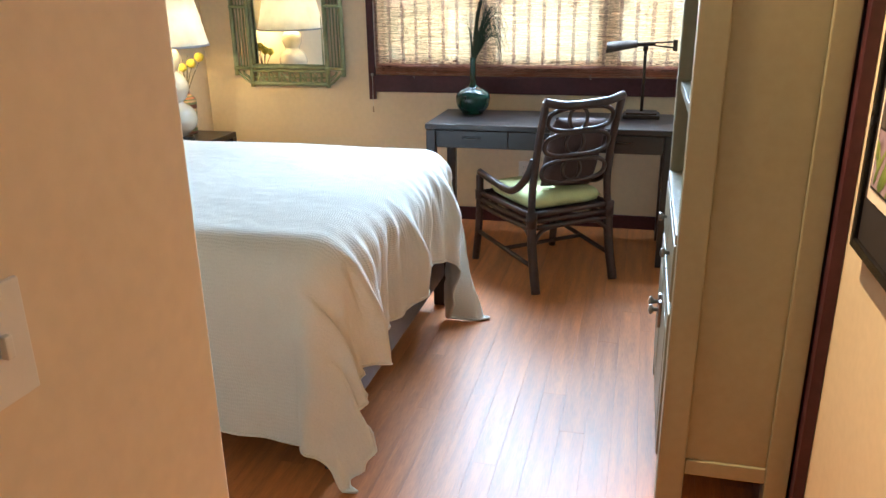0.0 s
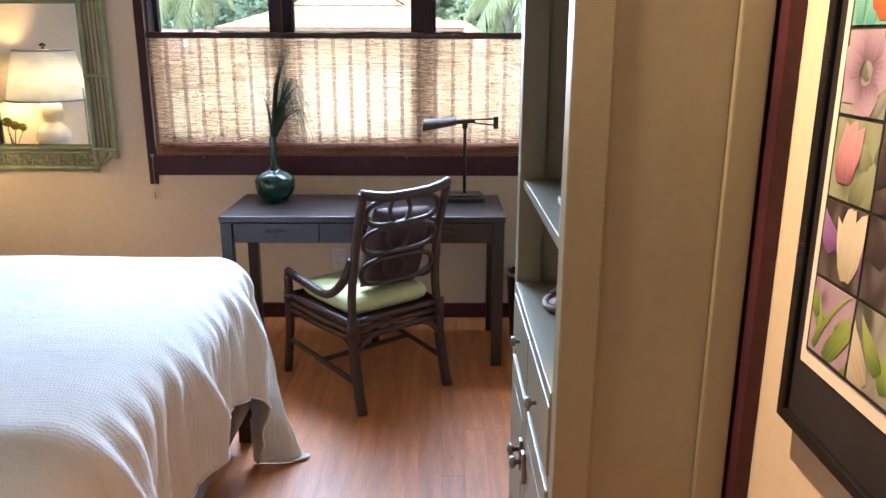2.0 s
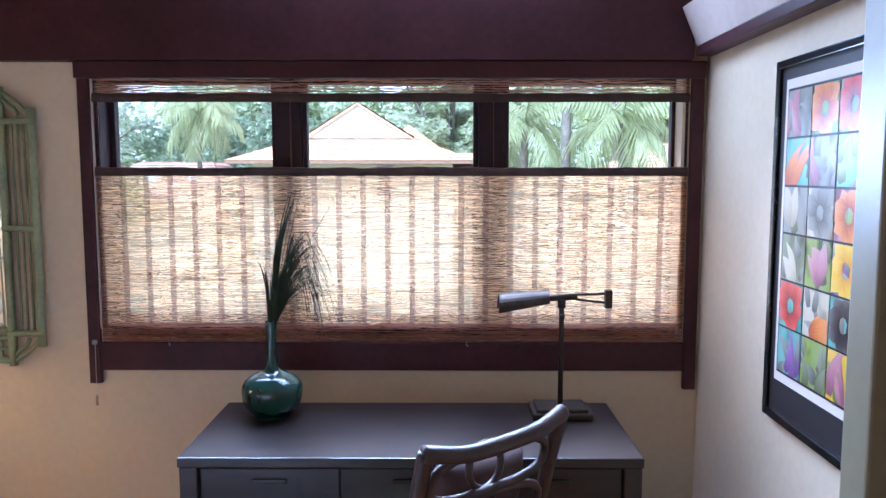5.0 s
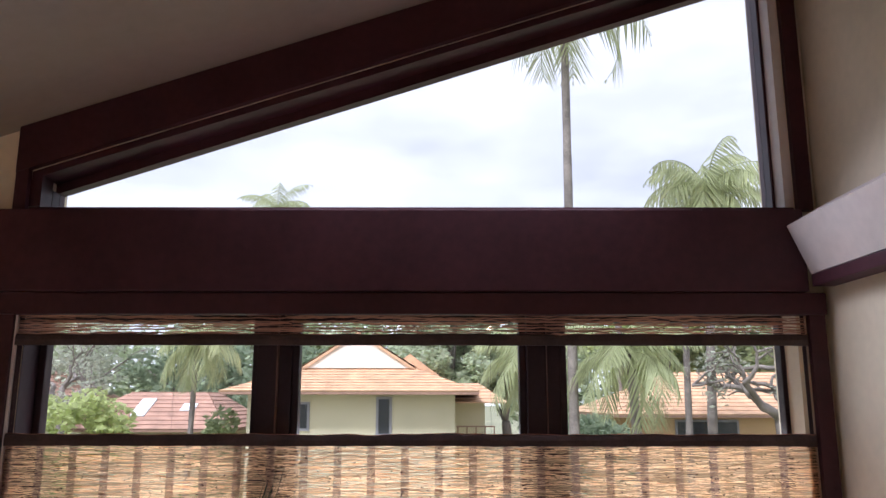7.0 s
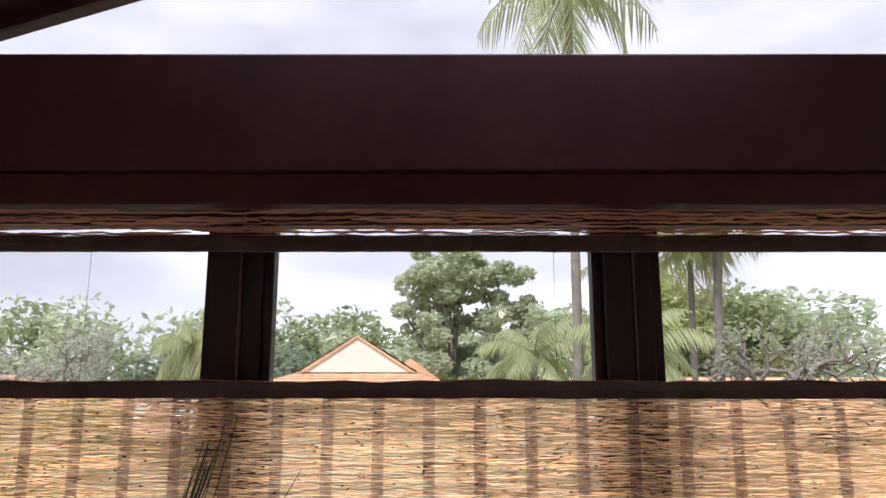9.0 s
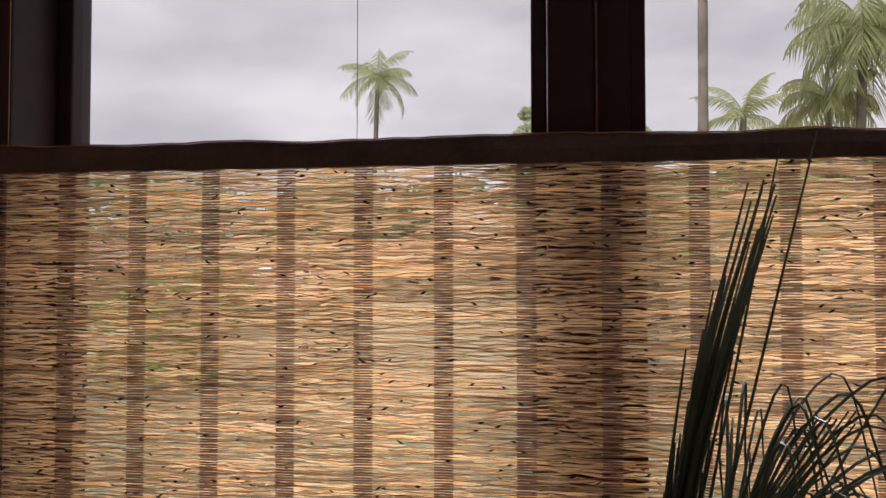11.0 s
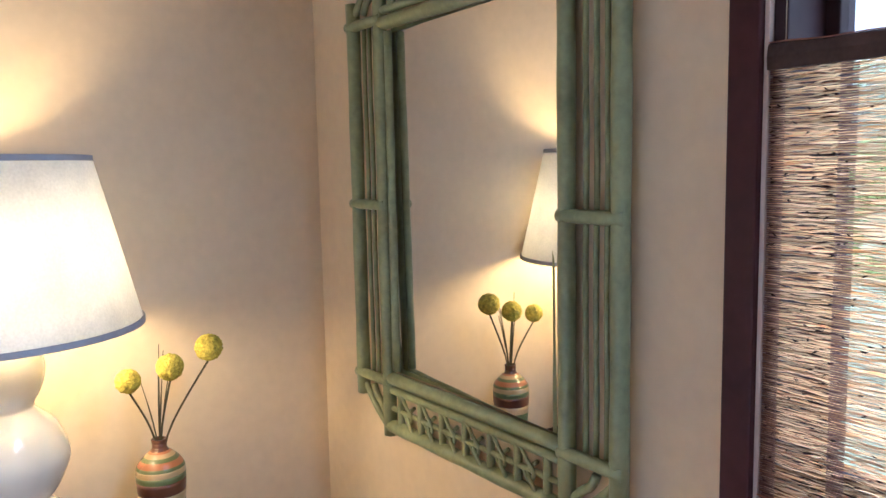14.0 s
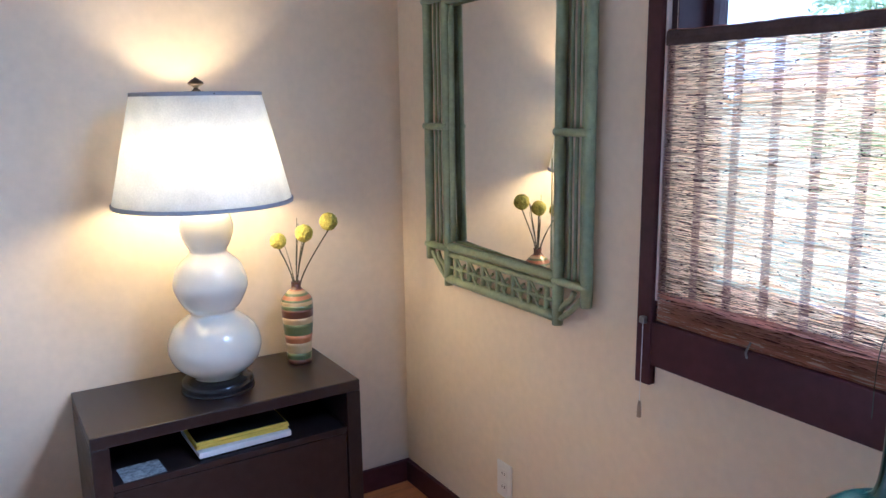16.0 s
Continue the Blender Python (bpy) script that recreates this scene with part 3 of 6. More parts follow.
def drape():
    """The bedspread: a sheet laid over the mattress that falls at the foot and the sides in soft folds."""
    BX0, BX1, BY0, BY1, TOP = -2.79, -0.80, 1.89, 3.39, 0.775
    ox, oy = -1.85, 2.68
    bm = bmesh.new()
    nx, ny = 190, 190
    R = 0.145
    cx, cy0, cy1 = BX1 - R, BY0 + R, BY1 - R
    W = cy1 - cy0
    near, far = 0.72, 0.26

    def step(a, b, v):
        q = min(1.0, max(0.0, (v - a) / (b - a)))
        return q * q * (3 - 2 * q)

    def bend(q):
        """Run along the sheet past the edge: outwards and down."""
        if q <= 0:
            return q, 0.0
        k = R * math.pi / 2
        if q < k:
            return R * math.sin(q / R), R * (1 - math.cos(q / R))
        return R, R + q - k
    grid = []
    for j in range(ny + 1):
        v = -near + j / ny * (near + W + far)
        # the foot hem hangs longest at both corners
        foot = 0.50 + 0.36 * step(W - 0.24, W + 0.02, v) + 0.02 * step(0.25, 0.0, v) + 0.02 * math.sin(v * 7.0) + 0.012 * math.sin(v * 19)
        row = []
        for i in range(nx + 1):
            u = -(cx - BX0) + i / nx * (cx - BX0 + foot)
            su = u
            sv = -v if v < 0 else (v - W if v > W else 0.0)
            side = -1 if v < 0 else 1
            yb = cy0 + min(max(v, 0.0), W)
            if su > 0 and sv > 0:
                L, ph = math.hypot(su, sv), math.atan2(sv, su)
                dr, dz = bend(L)
                hang = max(0.0, dz - R)
                out = dr + hang * ((0.24 if side < 0 else 0.06) * math.sin(2 * ph) + 0.05 * math.sin(6 * ph))
                x, y, z = cx + math.cos(ph) * out, yb + side * math.sin(ph) * out, TOP - dz
            elif su > 0:
                dr, dz = bend(su)
                x, y, z = cx + dr, yb, TOP - dz
            else:
                dr, dz = bend(sv)
                x, y, z = cx + su, yb + side * dr, TOP - dz
            drop = TOP - z
            k = step(0.02, 0.30, drop)
            if su > 0:
                w = math.cos(math.atan2(sv, su)) if sv > 0 else 1.0
                fold = 0.040 * math.sin(v * 13.0 + 0.6 + 1.4 * drop) + 0.022 * math.sin(v * 24 + 2.2 - 2 * drop) + 0.010 * math.sin(v * 47 + 1.1 + 3 * drop) + 0.02 * noise.noise((v * 5, drop * 2, 1))
                x += w * k * (fold + 0.015) + w * step(0.0, 0.12, drop) * 0.024 * noise.noise((v * 19, drop * 3.0, 9)) + w * step(0.0, 0.2, drop) * 0.008 * noise.noise((v * 45, drop * 8, 3))
                y += w * k * 0.02 * math.sin(v * 11 + drop * 3)
                # the far corner swings out and trails on the floor
                tip = step(W - 0.30, W + 0.02, v) * step(0.2, 0.8, drop)
                x += 0.05 * tip
                y -= 0.10 * tip
            if sv > 0:
                w = math.sin(math.atan2(sv, su)) if su > 0 else 1.0
                y += side * w * k * (0.030 * math.sin(u * 7.0 + 2.0) + 0.013 * math.sin(u * 17 + 0.4) + 0.02 * noise.noise((u * 3, drop * 2, 2)))
            if drop < 0.05:
                z += 0.011 * noise.noise((x * 1.7, y * 1.7, 5)) + 0.003 * noise.noise((x * 5, y * 6, 6)) + 0.0015 * noise.noise((x * 20, y * 26, 8))
            z += 0.006 * step(0.05, 0.2, drop) * math.sin(v * 60 + u * 40) * 0.3
            lim = 0.010 + 0.003 * noise.noise((x * 9, y * 9, 7))
            if z < lim:
                x += 0.5 * (lim - z) * (1 if su > 0 else 0)
                z = lim
            row.append(bm.verts.new((x - ox, y - oy, z)))
        grid.append(row)
    grid_co = [[tuple(v.co) for v in row] for row in grid]
    uv = bm.loops.layers.uv.new("weave")
    for j in range(ny):
        for i in range(nx):
            f = bm.faces.new((grid[j][i], grid[j][i + 1], grid[j + 1][i + 1], grid[j + 1][i]))
            for lp, (a, b) in zip(f.loops, ((i, j), (i + 1, j), (i + 1, j + 1), (i, j + 1))):
                lp[uv].uv = (a / nx * 2.4, b / ny * 2.4)
    ob = part("bedspread", bm, SHEET, None, "", True)
    ob.location = (ox, oy, 0)
    md = ob.modifiers.new("thickness", "SOLIDIFY")
    md.thickness, md.offset = 0.006, -1
    edge = [grid_co[j][nx] for j in range(ny + 1)]
    near_edge = [grid_co[0][i] for i in range(0, nx + 1, 2)]
    far_edge = [grid_co[ny][i] for i in range(0, nx + 1, 2)]
    for pts in (edge, near_edge, far_edge):
        part("hem", tubed(pts, 0.0045, 6), SHEET, ob, "stitched rolled hem", True)
    tagged(ob, "white textured cotton bedspread draped over the bed to the floor", "bedspread")


bed()
drape()


# ---- cabinet ----
def cabinet():
    x0, x1, y0, y1 = 0.12, 0.474, 1.985, 2.87
    H = 2.0
    t = thing("open_cabinet", pose(x0, y0, 0), "tall sage painted cabinet with open shelves above drawers", "cabinet")

    def b(name, a0, a1, b0, b1, c0, c1, mat=SAGE, bevel=0.004, label="", parent=None):
        return part(name, boxed(a0, a1, b0, b1, c0, c1, bevel=bevel), mat, parent or t, label)
    D, W = x1 - x0, y1 - y0
    for yy, s in ((0, 1), (W - 0.06, -1)):
        # a side frame: front and back stile, rails and a sunk panel
        b("stile", 0, 0.075, yy, yy + 0.06, 0, H)
        b("stile", D - 0.06, D, yy, yy + 0.06, 0, H)
        b("side_rail", 0.0755, D - 0.0605, yy + 0.004, yy + 0.056, 0.122, 0.17)
        b("side_rail", 0.0755, D - 0.0605, yy + 0.004, yy + 0.056, H - 0.1, H - 0.001)
        b("side_panel", 0.0755, D - 0.0605, yy + 0.012, yy + 0.048, 0.1705, H - 0.1005, bevel=0.002)
    b("back_panel", D - 0.02, D - 0.006, 0.0605, W - 0.0605, 0.12, H - 0.02, bevel=0.001)
    b("top", -0.02, D, -0.015, W + 0.015, H + 0.001, H + 0.04)
    b("shelf", 0.012, D - 0.021, 0.0605, W - 0.0605, 1.12, 1.147, bevel=0.003)
    b("counter", -0.004, D - 0.021, 0.0605, W - 0.0605, 0.80, 0.83, bevel=0.003)
    b("counter", 0.02, D - 0.021, 0.0605, W - 0.0605, 0.10, 0.13, bevel=0.003)
    b("bottom_rail", 0.004, 0.03, 0.0605, W - 0.0605, 0.07, 0.13)
    b("bottom_rail", 0.004, 0.03, 0.0605, W - 0.0605, 0.60, 0.625)
    mid = W / 2
    for a0, a1 in ((0.064, mid - 0.004), (mid + 0.004, W - 0.064)):
        d = b("drawer", -0.006, 0.018, a0, a1, 0.63, 0.795, bevel=0.005)
        ym = (a0 + a1) / 2
        kn = part("knob", lathe(bmesh.new(), [(0.0, 0), (0.006, 0.0), (0.006, 0.012), (0.014, 0.016), (0.015, 0.024), (0.009, 0.029), (0.0, 0.03)], 14), STEEL, d, "dark metal knob", True)
        kn.matrix_local = pose(-0.005, ym, 0.712, 0, -90, 0)
        dr = b("door", -0.006, 0.018, a0, a1, 0.135, 0.595, bevel=0.005)
        b("door_panel", -0.0075, -0.0062, a0 + 0.06, a1 - 0.06, 0.20, 0.53, bevel=0.0005, parent=dr)
        yk = a1 - 0.03 if a0 < 0.1 else a0 + 0.03
        lt = part("latch", boxed(-0.018, -0.008, yk - 0.012, yk + 0.012, 0.40, 0.49, bevel=0.003), STEEL, dr, "dark metal latch plate")
        kn2 = part("knob", lathe(bmesh.new(), [(0.0, 0), (0.007, 0.0), (0.007, 0.014), (0.017, 0.02), (0.017, 0.028), (0.0, 0.034)], 14), STEEL, dr, "dark metal knob", True)
        kn2.matrix_local = pose(-0.018, yk, 0.46, 0, -90, 0)


cabinet()

# ---- desk ----
def desk():
    x0, x1, y0, y1, H = -1.145, 0.19, 4.04, 4.57, 0.75
    t = thing("writing_desk", pose((x0 + x1) / 2, (y0 + y1) / 2, 0), "dark espresso wooden writing desk with three drawers", "desk")
    hx, hy = (x1 - x0) / 2, (y1 - y0) / 2

    def b(name, a0, a1, b0, b1, c0, c1, mat=ESPRESSO, bevel=0.004, parent=None, label=""):
        return part(name, boxed(a0, a1, b0, b1, c0, c1, bevel=bevel), mat, parent or t, label)
    b("tabletop", -hx, hx, -hy, hy, H - 0.03, H, bevel=0.004)
    b("apron", -hx + 0.01, hx - 0.01, -hy + 0.03, -hy + 0.05, H - 0.135, H - 0.031)
    b("apron", -hx + 0.01, hx - 0.01, hy - 0.03, hy - 0.01, H - 0.135, H - 0.031)
    b("apron", -hx + 0.01, -hx + 0.03, -hy + 0.055, hy - 0.035, H - 0.135, H - 0.031)
    b("apron", hx - 0.03, hx - 0.01, -hy + 0.055, hy - 0.035, H - 0.135, H - 0.031)
    for sx in (-hx + 0.004, hx - 0.056):
        for sy in (-hy + 0.004, hy - 0.056):
            b("leg", sx, sx + 0.052, sy, sy + 0.052, 0, H - 0.031, bevel=0.004)
    w = (2 * hx - 0.12) / 3
    for k in range(3):
        a = -hx + 0.06 + k * w
        d = b("drawer", a + 0.003, a + w - 0.003, -hy + 0.012, -hy + 0.029, H - 0.13, H - 0.036, bevel=0.003)
        b("handle", a + w / 2 - 0.05, a + w / 2 + 0.05, -hy + 0.004, -hy + 0.0115, H - 0.078, H - 0.066, BLACK, 0.002, d, "dark metal bar handle")


desk()

# ---- chair ----
def chair():
    t = thing("rattan_chair", pose(-0.46, 3.925, 0, 0, 0, 39.5), "dark rattan chair with looped back and lime seat cushion", "chair")

    def tb(name, ctrl, r, n=8, sides=8, label="", mat=RATTAN, parent=None):
        pts = curve_pts(ctrl, n) if n else ctrl
        return part(name, tubed(pts, r, sides), mat, parent or t, label, True)
    SH = 0.40
    # back posts run from the floor up through the rail, splayed back below and above
    for s in (-1, 1):
        tb("back_leg", [(s * 0.235, -0.31, 0.0), (s * 0.232, -0.262, 0.2), (s * 0.23, -0.245, SH)], 0.024)
        tb("back_post", [(s * 0.23, -0.245, SH - 0.03), (s * 0.222, -0.235, 0.52), (s * 0.216, -0.262, 0.72), (s * 0.216, -0.325, 0.955)], 0.019)
        tb("front_leg", [(s * 0.255, 0.302, 0.0), (s * 0.25, 0.268, 0.25), (s * 0.25, 0.262, 0.492)], 0.021)
        # the arm sweeps down from the post and out to the front leg
        tb("arm", [(s * 0.224, -0.245, 0.67), (s * 0.245, -0.20, 0.565), (s * 0.25, -0.08, 0.485), (s * 0.25, 0.10, 0.49), (s * 0.25, 0.265, 0.51)], 0.019)
        for z in (SH - 0.005, SH - 0.04, SH - 0.075):
            tb("side_rail", [(s * 0.235, -0.245, z), (s * 0.25, 0.0, z), (s * 0.245, 0.262, z)], 0.014)
        tb("side_stretcher", [(s * 0.233, -0.28, 0.13), (s * 0.25, 0.265, 0.17)], 0.012, 4)
        tb("brace", [(s * 0.233, -0.258, 0.25), (s * 0.235, -0.20, 0.31), (s * 0.235, -0.1, 0.328)], 0.010)
    for z in (SH - 0.005, SH - 0.04, SH - 0.075):
        tb("front_rail", [(-0.245, 0.262, z), (0.245, 0.262, z)], 0.014, 4)
        tb("rear_rail", [(-0.23, -0.247, z), (0.23, -0.247, z)], 0.014, 4)
    tb("cross_stretcher", [(-0.243, 0.0, 0.15), (0.243, 0.0, 0.15)], 0.012, 4)
    tb("brace", [(-0.232, -0.262, 0.24), (-0.16, -0.25, 0.31), (0, -0.247, 0.32), (0.16, -0.25, 0.31), (0.232, -0.262, 0.24)], 0.011)
    tb("top_rail", [(-0.224, -0.325, 0.955), (-0.12, -0.345, 0.936), (0.0, -0.35, 0.936), (0.12, -0.345, 0.942), (0.222, -0.325, 0.960)], 0.021)

    def back_y(z):
        return -0.24 - max(0, z - 0.5) ** 1.35 * 0.22
    # three bent hoops with a ring in each
    for z in (0.86, 0.735, 0.60):
        y = back_y(z)
        a, b = 0.186, 0.057
        pts = []
        for k in range(28):
            q = k * 2 * math.pi / 28
            cx = math.copysign(abs(math.cos(q)) ** 0.6, math.cos(q)) * a
            cz = math.copysign(abs(math.sin(q)) ** 0.8, math.sin(q)) * b
            pts.append((cx, back_y(z + cz) - 0.004, z + cz))
        part("hoop", tubed(pts, 0.0115, 8, True), RATTAN, t, "", True)
        ring = [(0.052 * math.cos(k * math.pi / 10), back_y(z) + 0.016, z + 0.056 * math.sin(k * math.pi / 10)) for k in range(20)]
        part("ring", tubed(ring, 0.0095, 8, True), RATTAN, t, "", True)
    # wrapped joints
    for s in (-1, 1):
        part("binding", tubed([(s * 0.25, 0.262, 0.36), (s * 0.25, 0.262, 0.41)], 0.025, 10), RATTAN, t, "", True)
        part("binding", tubed([(s * 0.231, -0.247, 0.33), (s * 0.231, -0.247, 0.41)], 0.028, 10), RATTAN, t, "", True)
    # seat board and cushion
    bm = bmesh.new()
    box(bm, -0.225, 0.225, -0.225, 0.245, 0.375, 0.395, 0.006)
    part("seat", bm, RATTAN, t)
    return t


def puffed(name, sx, sy, sz, mat, m, label, category, seg=18, power=3.2):
    bm = bmesh.new()
    rows = []
    for side in (1, -1):
        g = []
        for i in range(seg + 1):
            r = []
            for j in range(seg + 1):
                u, v = i / seg * 2 - 1, j / seg * 2 - 1
                edge = max(0.0, (1 - abs(u) ** power) * (1 - abs(v) ** power)) ** 0.45
                pull = 1 - 0.05 * (1 - edge)
                r.append(bm.verts.new((u * sx * pull, v * sy * pull, side * sz * edge + 0.003 * noise.noise((u * 3, v * 3, side * 4)))))
            g.append(r)
        rows.append(g)
        for i in range(seg):
            for j in range(seg):
                bm.faces.new((g[i][j], g[i + 1][j], g[i + 1][j + 1], g[i][j + 1]))
    bmesh.ops.remove_doubles(bm, verts=bm.verts, dist=0.008)
    ob = part(name, bm, mat, None, "", True)
    ob.matrix_world = m
    return tagged(ob, label, category)


CHAIR = chair()
CH = pose(-0.46, 3.925, 0, 0, 0, 39.5)
puffed("seat_cushion", 0.222, 0.232, 0.042, LIME, CH @ pose(0, 0.008, 0.438), "pale lime green seat cushion on the rattan chair", "cushion", power=7)
puffed("throw_pillow", 0.17, 0.19, 0.06, PILLOW, CH @ pose(0.07, -0.142, 0.66, 100, 6, 6), "dark brown throw pillow leaning on the chair back", "pillow")

# ---- nightstand and what stands on it ----
def nightstand():
    x0, x1, y0, y1, H = XL + 0.004, -2.49, 3.605, 4.365, 0.605
    t = thing("nightstand", pose(x0, y0, 0), "dark espresso wooden nightstand with an open shelf over a drawer", "nightstand")
    D, W = x1 - x0, y1 - y0

    def b(name, a0, a1, b0, b1, c0, c1, mat=ESPRESSO, bevel=0.003, parent=None, label=""):
        return part(name, boxed(a0, a1, b0, b1, c0, c1, bevel=bevel), mat, parent or t, label)
    b("tabletop", 0, D, 0, W, H - 0.035, H, bevel=0.004)
    b("side_panel", 0, D, 0, 0.045, 0.0, H - 0.0355)
    b("side_panel", 0, D, W - 0.045, W, 0.0, H - 0.0355)
    b("back_panel", 0.002, 0.014, 0.0455, W - 0.0455, 0.05, H - 0.0355, bevel=0.001)
    b("shelf", 0.0145, D - 0.004, 0.0455, W - 0.0455, H - 0.165, H - 0.145)
    b("drawer", D - 0.026, D - 0.006, 0.048, W - 0.048, 0.20, H - 0.167)
    b("shelf", 0.0145, D - 0.004, 0.0455, W - 0.0455, 0.16, 0.18)
    # books and a leaflet in the open shelf
    sz = H - 0.145
    yellow = material("yellow_paper", (0.70, 0.52, 0.06), 0.5, vary=0.06, bump=0.02)
    whitep = material("white_paper", (0.72, 0.72, 0.70), 0.6, vary=0.06, bump=0.02)
    grey = material("printed_leaflet", (0.40, 0.40, 0.38), 0.5, vary=0.4, scale=60, fine=160, bump=0.02)
    z = sz
    for k, (th, mt, dx, rz, lab) in enumerate(((0.008, BLACK, 0.0, 2, "dark thin magazine"), (0.016, whitep, 0.006, 1, "white paperback book"), (0.006, yellow, -0.012, -1, "yellow-spined magazine"), (0.006, yellow, -0.010, 1.5, "yellow-spined magazine"), (0.006, yellow, -0.014, 0, "yellow-spined magazine"))):
        bm = bmesh.new()
        box(bm, -0.10, 0.10, -0.135, 0.135, 0, th, 0.0015)
        bk = part("magazine" if k != 1 else "book", bm, mt)
        bk.location, bk.rotation_euler = (x0 + D - 0.125 + dx, y0 + 0.405, z), (0, 0, radians(rz))
        tagged(bk, lab + " stacked on the nightstand shelf", "magazine" if k != 1 else "book", "magazines on the nightstand shelf")
        cover = part("cover", boxed(-0.0995, 0.094, -0.132, 0.132, th, th + 0.0006), BLACK if k == 4 else mt, bk)
        z += th + 0.001
    lf = part("leaflet", boxed(-0.045, 0.045, -0.055, 0.055, 0, 0.0012), grey)
    lf.location, lf.rotation_euler = (x0 + D - 0.055, y0 + 0.125, sz + 0.0005), (0, 0, radians(4))
    tagged(lf, "small grey printed leaflet lying on the shelf", "leaflet")


nightstand()


def table_lamp():
    t = thing("table_lamp", pose(-2.67, 3.985, 0.605), "cream gourd-shaped ceramic lamp with white shade, lit", "lamp")
    part("base", turned(smooth_profile([(0.0, 0.0), (0.098, 0.0), (0.104, 0.008), (0.104, 0.024), (0.095, 0.034), (0.06, 0.038), (0.0, 0.038)], 3), 40), BLACK, t, "black lacquered round base", True)
    body = smooth_profile([(0.0, 0.039), (0.062, 0.039), (0.078, 0.05), (0.118, 0.085), (0.134, 0.135), (0.118, 0.188), (0.078, 0.224), (0.064, 0.237), (0.082, 0.258), (0.103, 0.302), (0.104, 0.334), (0.087, 0.378), (0.057, 0.408), (0.053, 0.42), (0.066, 0.445), (0.075, 0.482), (0.066, 0.52), (0.04, 0.548), (0.0, 0.552)], 6)
    part("body", turned(body, 48), CERAMIC, t, "glossy cream triple-gourd ceramic body", True)
    part("stem", tubed([(0, 0, 0.55), (0, 0, 0.62)], 0.012, 12), BRONZE, t)
    part("harp", tubed(curve_pts([(0, 0.02, 0.6), (0, 0.065, 0.66), (0, 0.07, 0.76), (0, 0.03, 0.85), (0, 0, 0.865), (0, -0.03, 0.85), (0, -0.07, 0.76), (0, -0.065, 0.66), (0, -0.02, 0.6)], 6), 0.0022, 6), BRONZE, t, "", True)
    bulb_m = bpy.data.materials.new("bulb_glow")
    bulb_m.use_nodes = True
    pb = bulb_m.node_tree.nodes["Principled BSDF"]
    pb.inputs["Emission Color"].default_value, pb.inputs["Emission Strength"].default_value = (1, 0.8, 0.55, 1), 6
    bb = part("bulb", turned(smooth_profile([(0.0, 0.60), (0.013, 0.60), (0.016, 0.62), (0.03, 0.66), (0.03, 0.685), (0.015, 0.71), (0.0, 0.713)], 4), 20), bulb_m, t, "glowing bulb", True)
    bb.visible_shadow = False
    z0, z1, r0, r1 = 0.555, 0.862, 0.247, 0.175
    bm = bmesh.new()
    lathe(bm, [(r0, z0), (r0 - (r0 - r1) * 0.5, (z0 + z1) / 2), (r1, z1), (r1 - 0.0025, z1), (r0 - 0.0025 - (r0 - r1) * 0.5, (z0 + z1) / 2), (r0 - 0.0025, z0), (r0, z0)], 72)
    part("shade", bm, SHADECLOTH, t, "white linen empire shade", True)
    for r, z in ((r0 + 0.001, z0 + 0.004), (r1 + 0.001, z1 - 0.004)):
        bm = bmesh.new()
        lathe(bm, [(r + 0.001, z - 0.005), (r + 0.001, z + 0.005), (r - 0.005, z + 0.006), (r - 0.005, z - 0.006), (r + 0.001, z - 0.005)], 72)
        part("shade_trim", bm, SHADETRIM, t, "grey braid trim", True)
    for k in range(3):
        a = k * 2.094
        part("spider_arm", tubed([(0, 0, 0.866), (0.178 * math.cos(a), 0.178 * math.sin(a), 0.858)], 0.002, 6), BRONZE, t)
    part("finial", turned(smooth_profile([(0.0, 0.866), (0.012, 0.868), (0.006, 0.876), (0.021, 0.886), (0.018, 0.893), (0.006, 0.901), (0.0, 0.905)], 4), 18), BRONZE, t, "dark bronze finial", True)


table_lamp()
YELLOW = material("craspedia_yellow", (0.55, 0.47, 0.04), 0.85, vary=0.3, scale=120, fine=300, bump=0.6)
STEM = material("dry_stem", (0.10, 0.085, 0.04), 0.7, vary=0.2)


def striped_vase():
    t = thing("bud_vase", pose(-2.75, 4.275, 0.605), "striped brown, green and cream ceramic bud vase", "vase")
    cols = {"brown": material("stripe_brown", (0.12, 0.045, 0.025), 0.3, coat=0.3), "green": material("stripe_green", (0.13, 0.17, 0.07), 0.3, coat=0.3),
            "cream": material("stripe_cream", (0.50, 0.38, 0.20), 0.3, coat=0.3), "orange": material("stripe_orange", (0.42, 0.17, 0.07), 0.3, coat=0.3)}
    bands = ["brown", "green", "cream", "orange", "green", "cream", "brown", "green", "cream", "green", "orange", "green", "cream", "orange", "brown", "brown", "brown"]
    outline = smooth_profile([(0.038, 0.0), (0.042, 0.06), (0.048, 0.135), (0.051, 0.19), (0.047, 0.215), (0.029, 0.236), (0.016, 0.248), (0.016, 0.268)], 6)
    n = len(outline) - 1
    for k, c in enumerate(bands):
        a, b = k * n // len(bands), (k + 1) * n // len(bands)
        bm = bmesh.new()
        pr = outline[a:b + 1]
        if k == 0:
            pr = [(0.0, 0.0)] + pr
        lathe(bm, pr + [(r - 0.004, z) for r, z in reversed(pr) if r > 0.004], 32)
        part("glaze_band", bm, cols[c], t, c + " glazed band", True)
    return t


striped_vase()


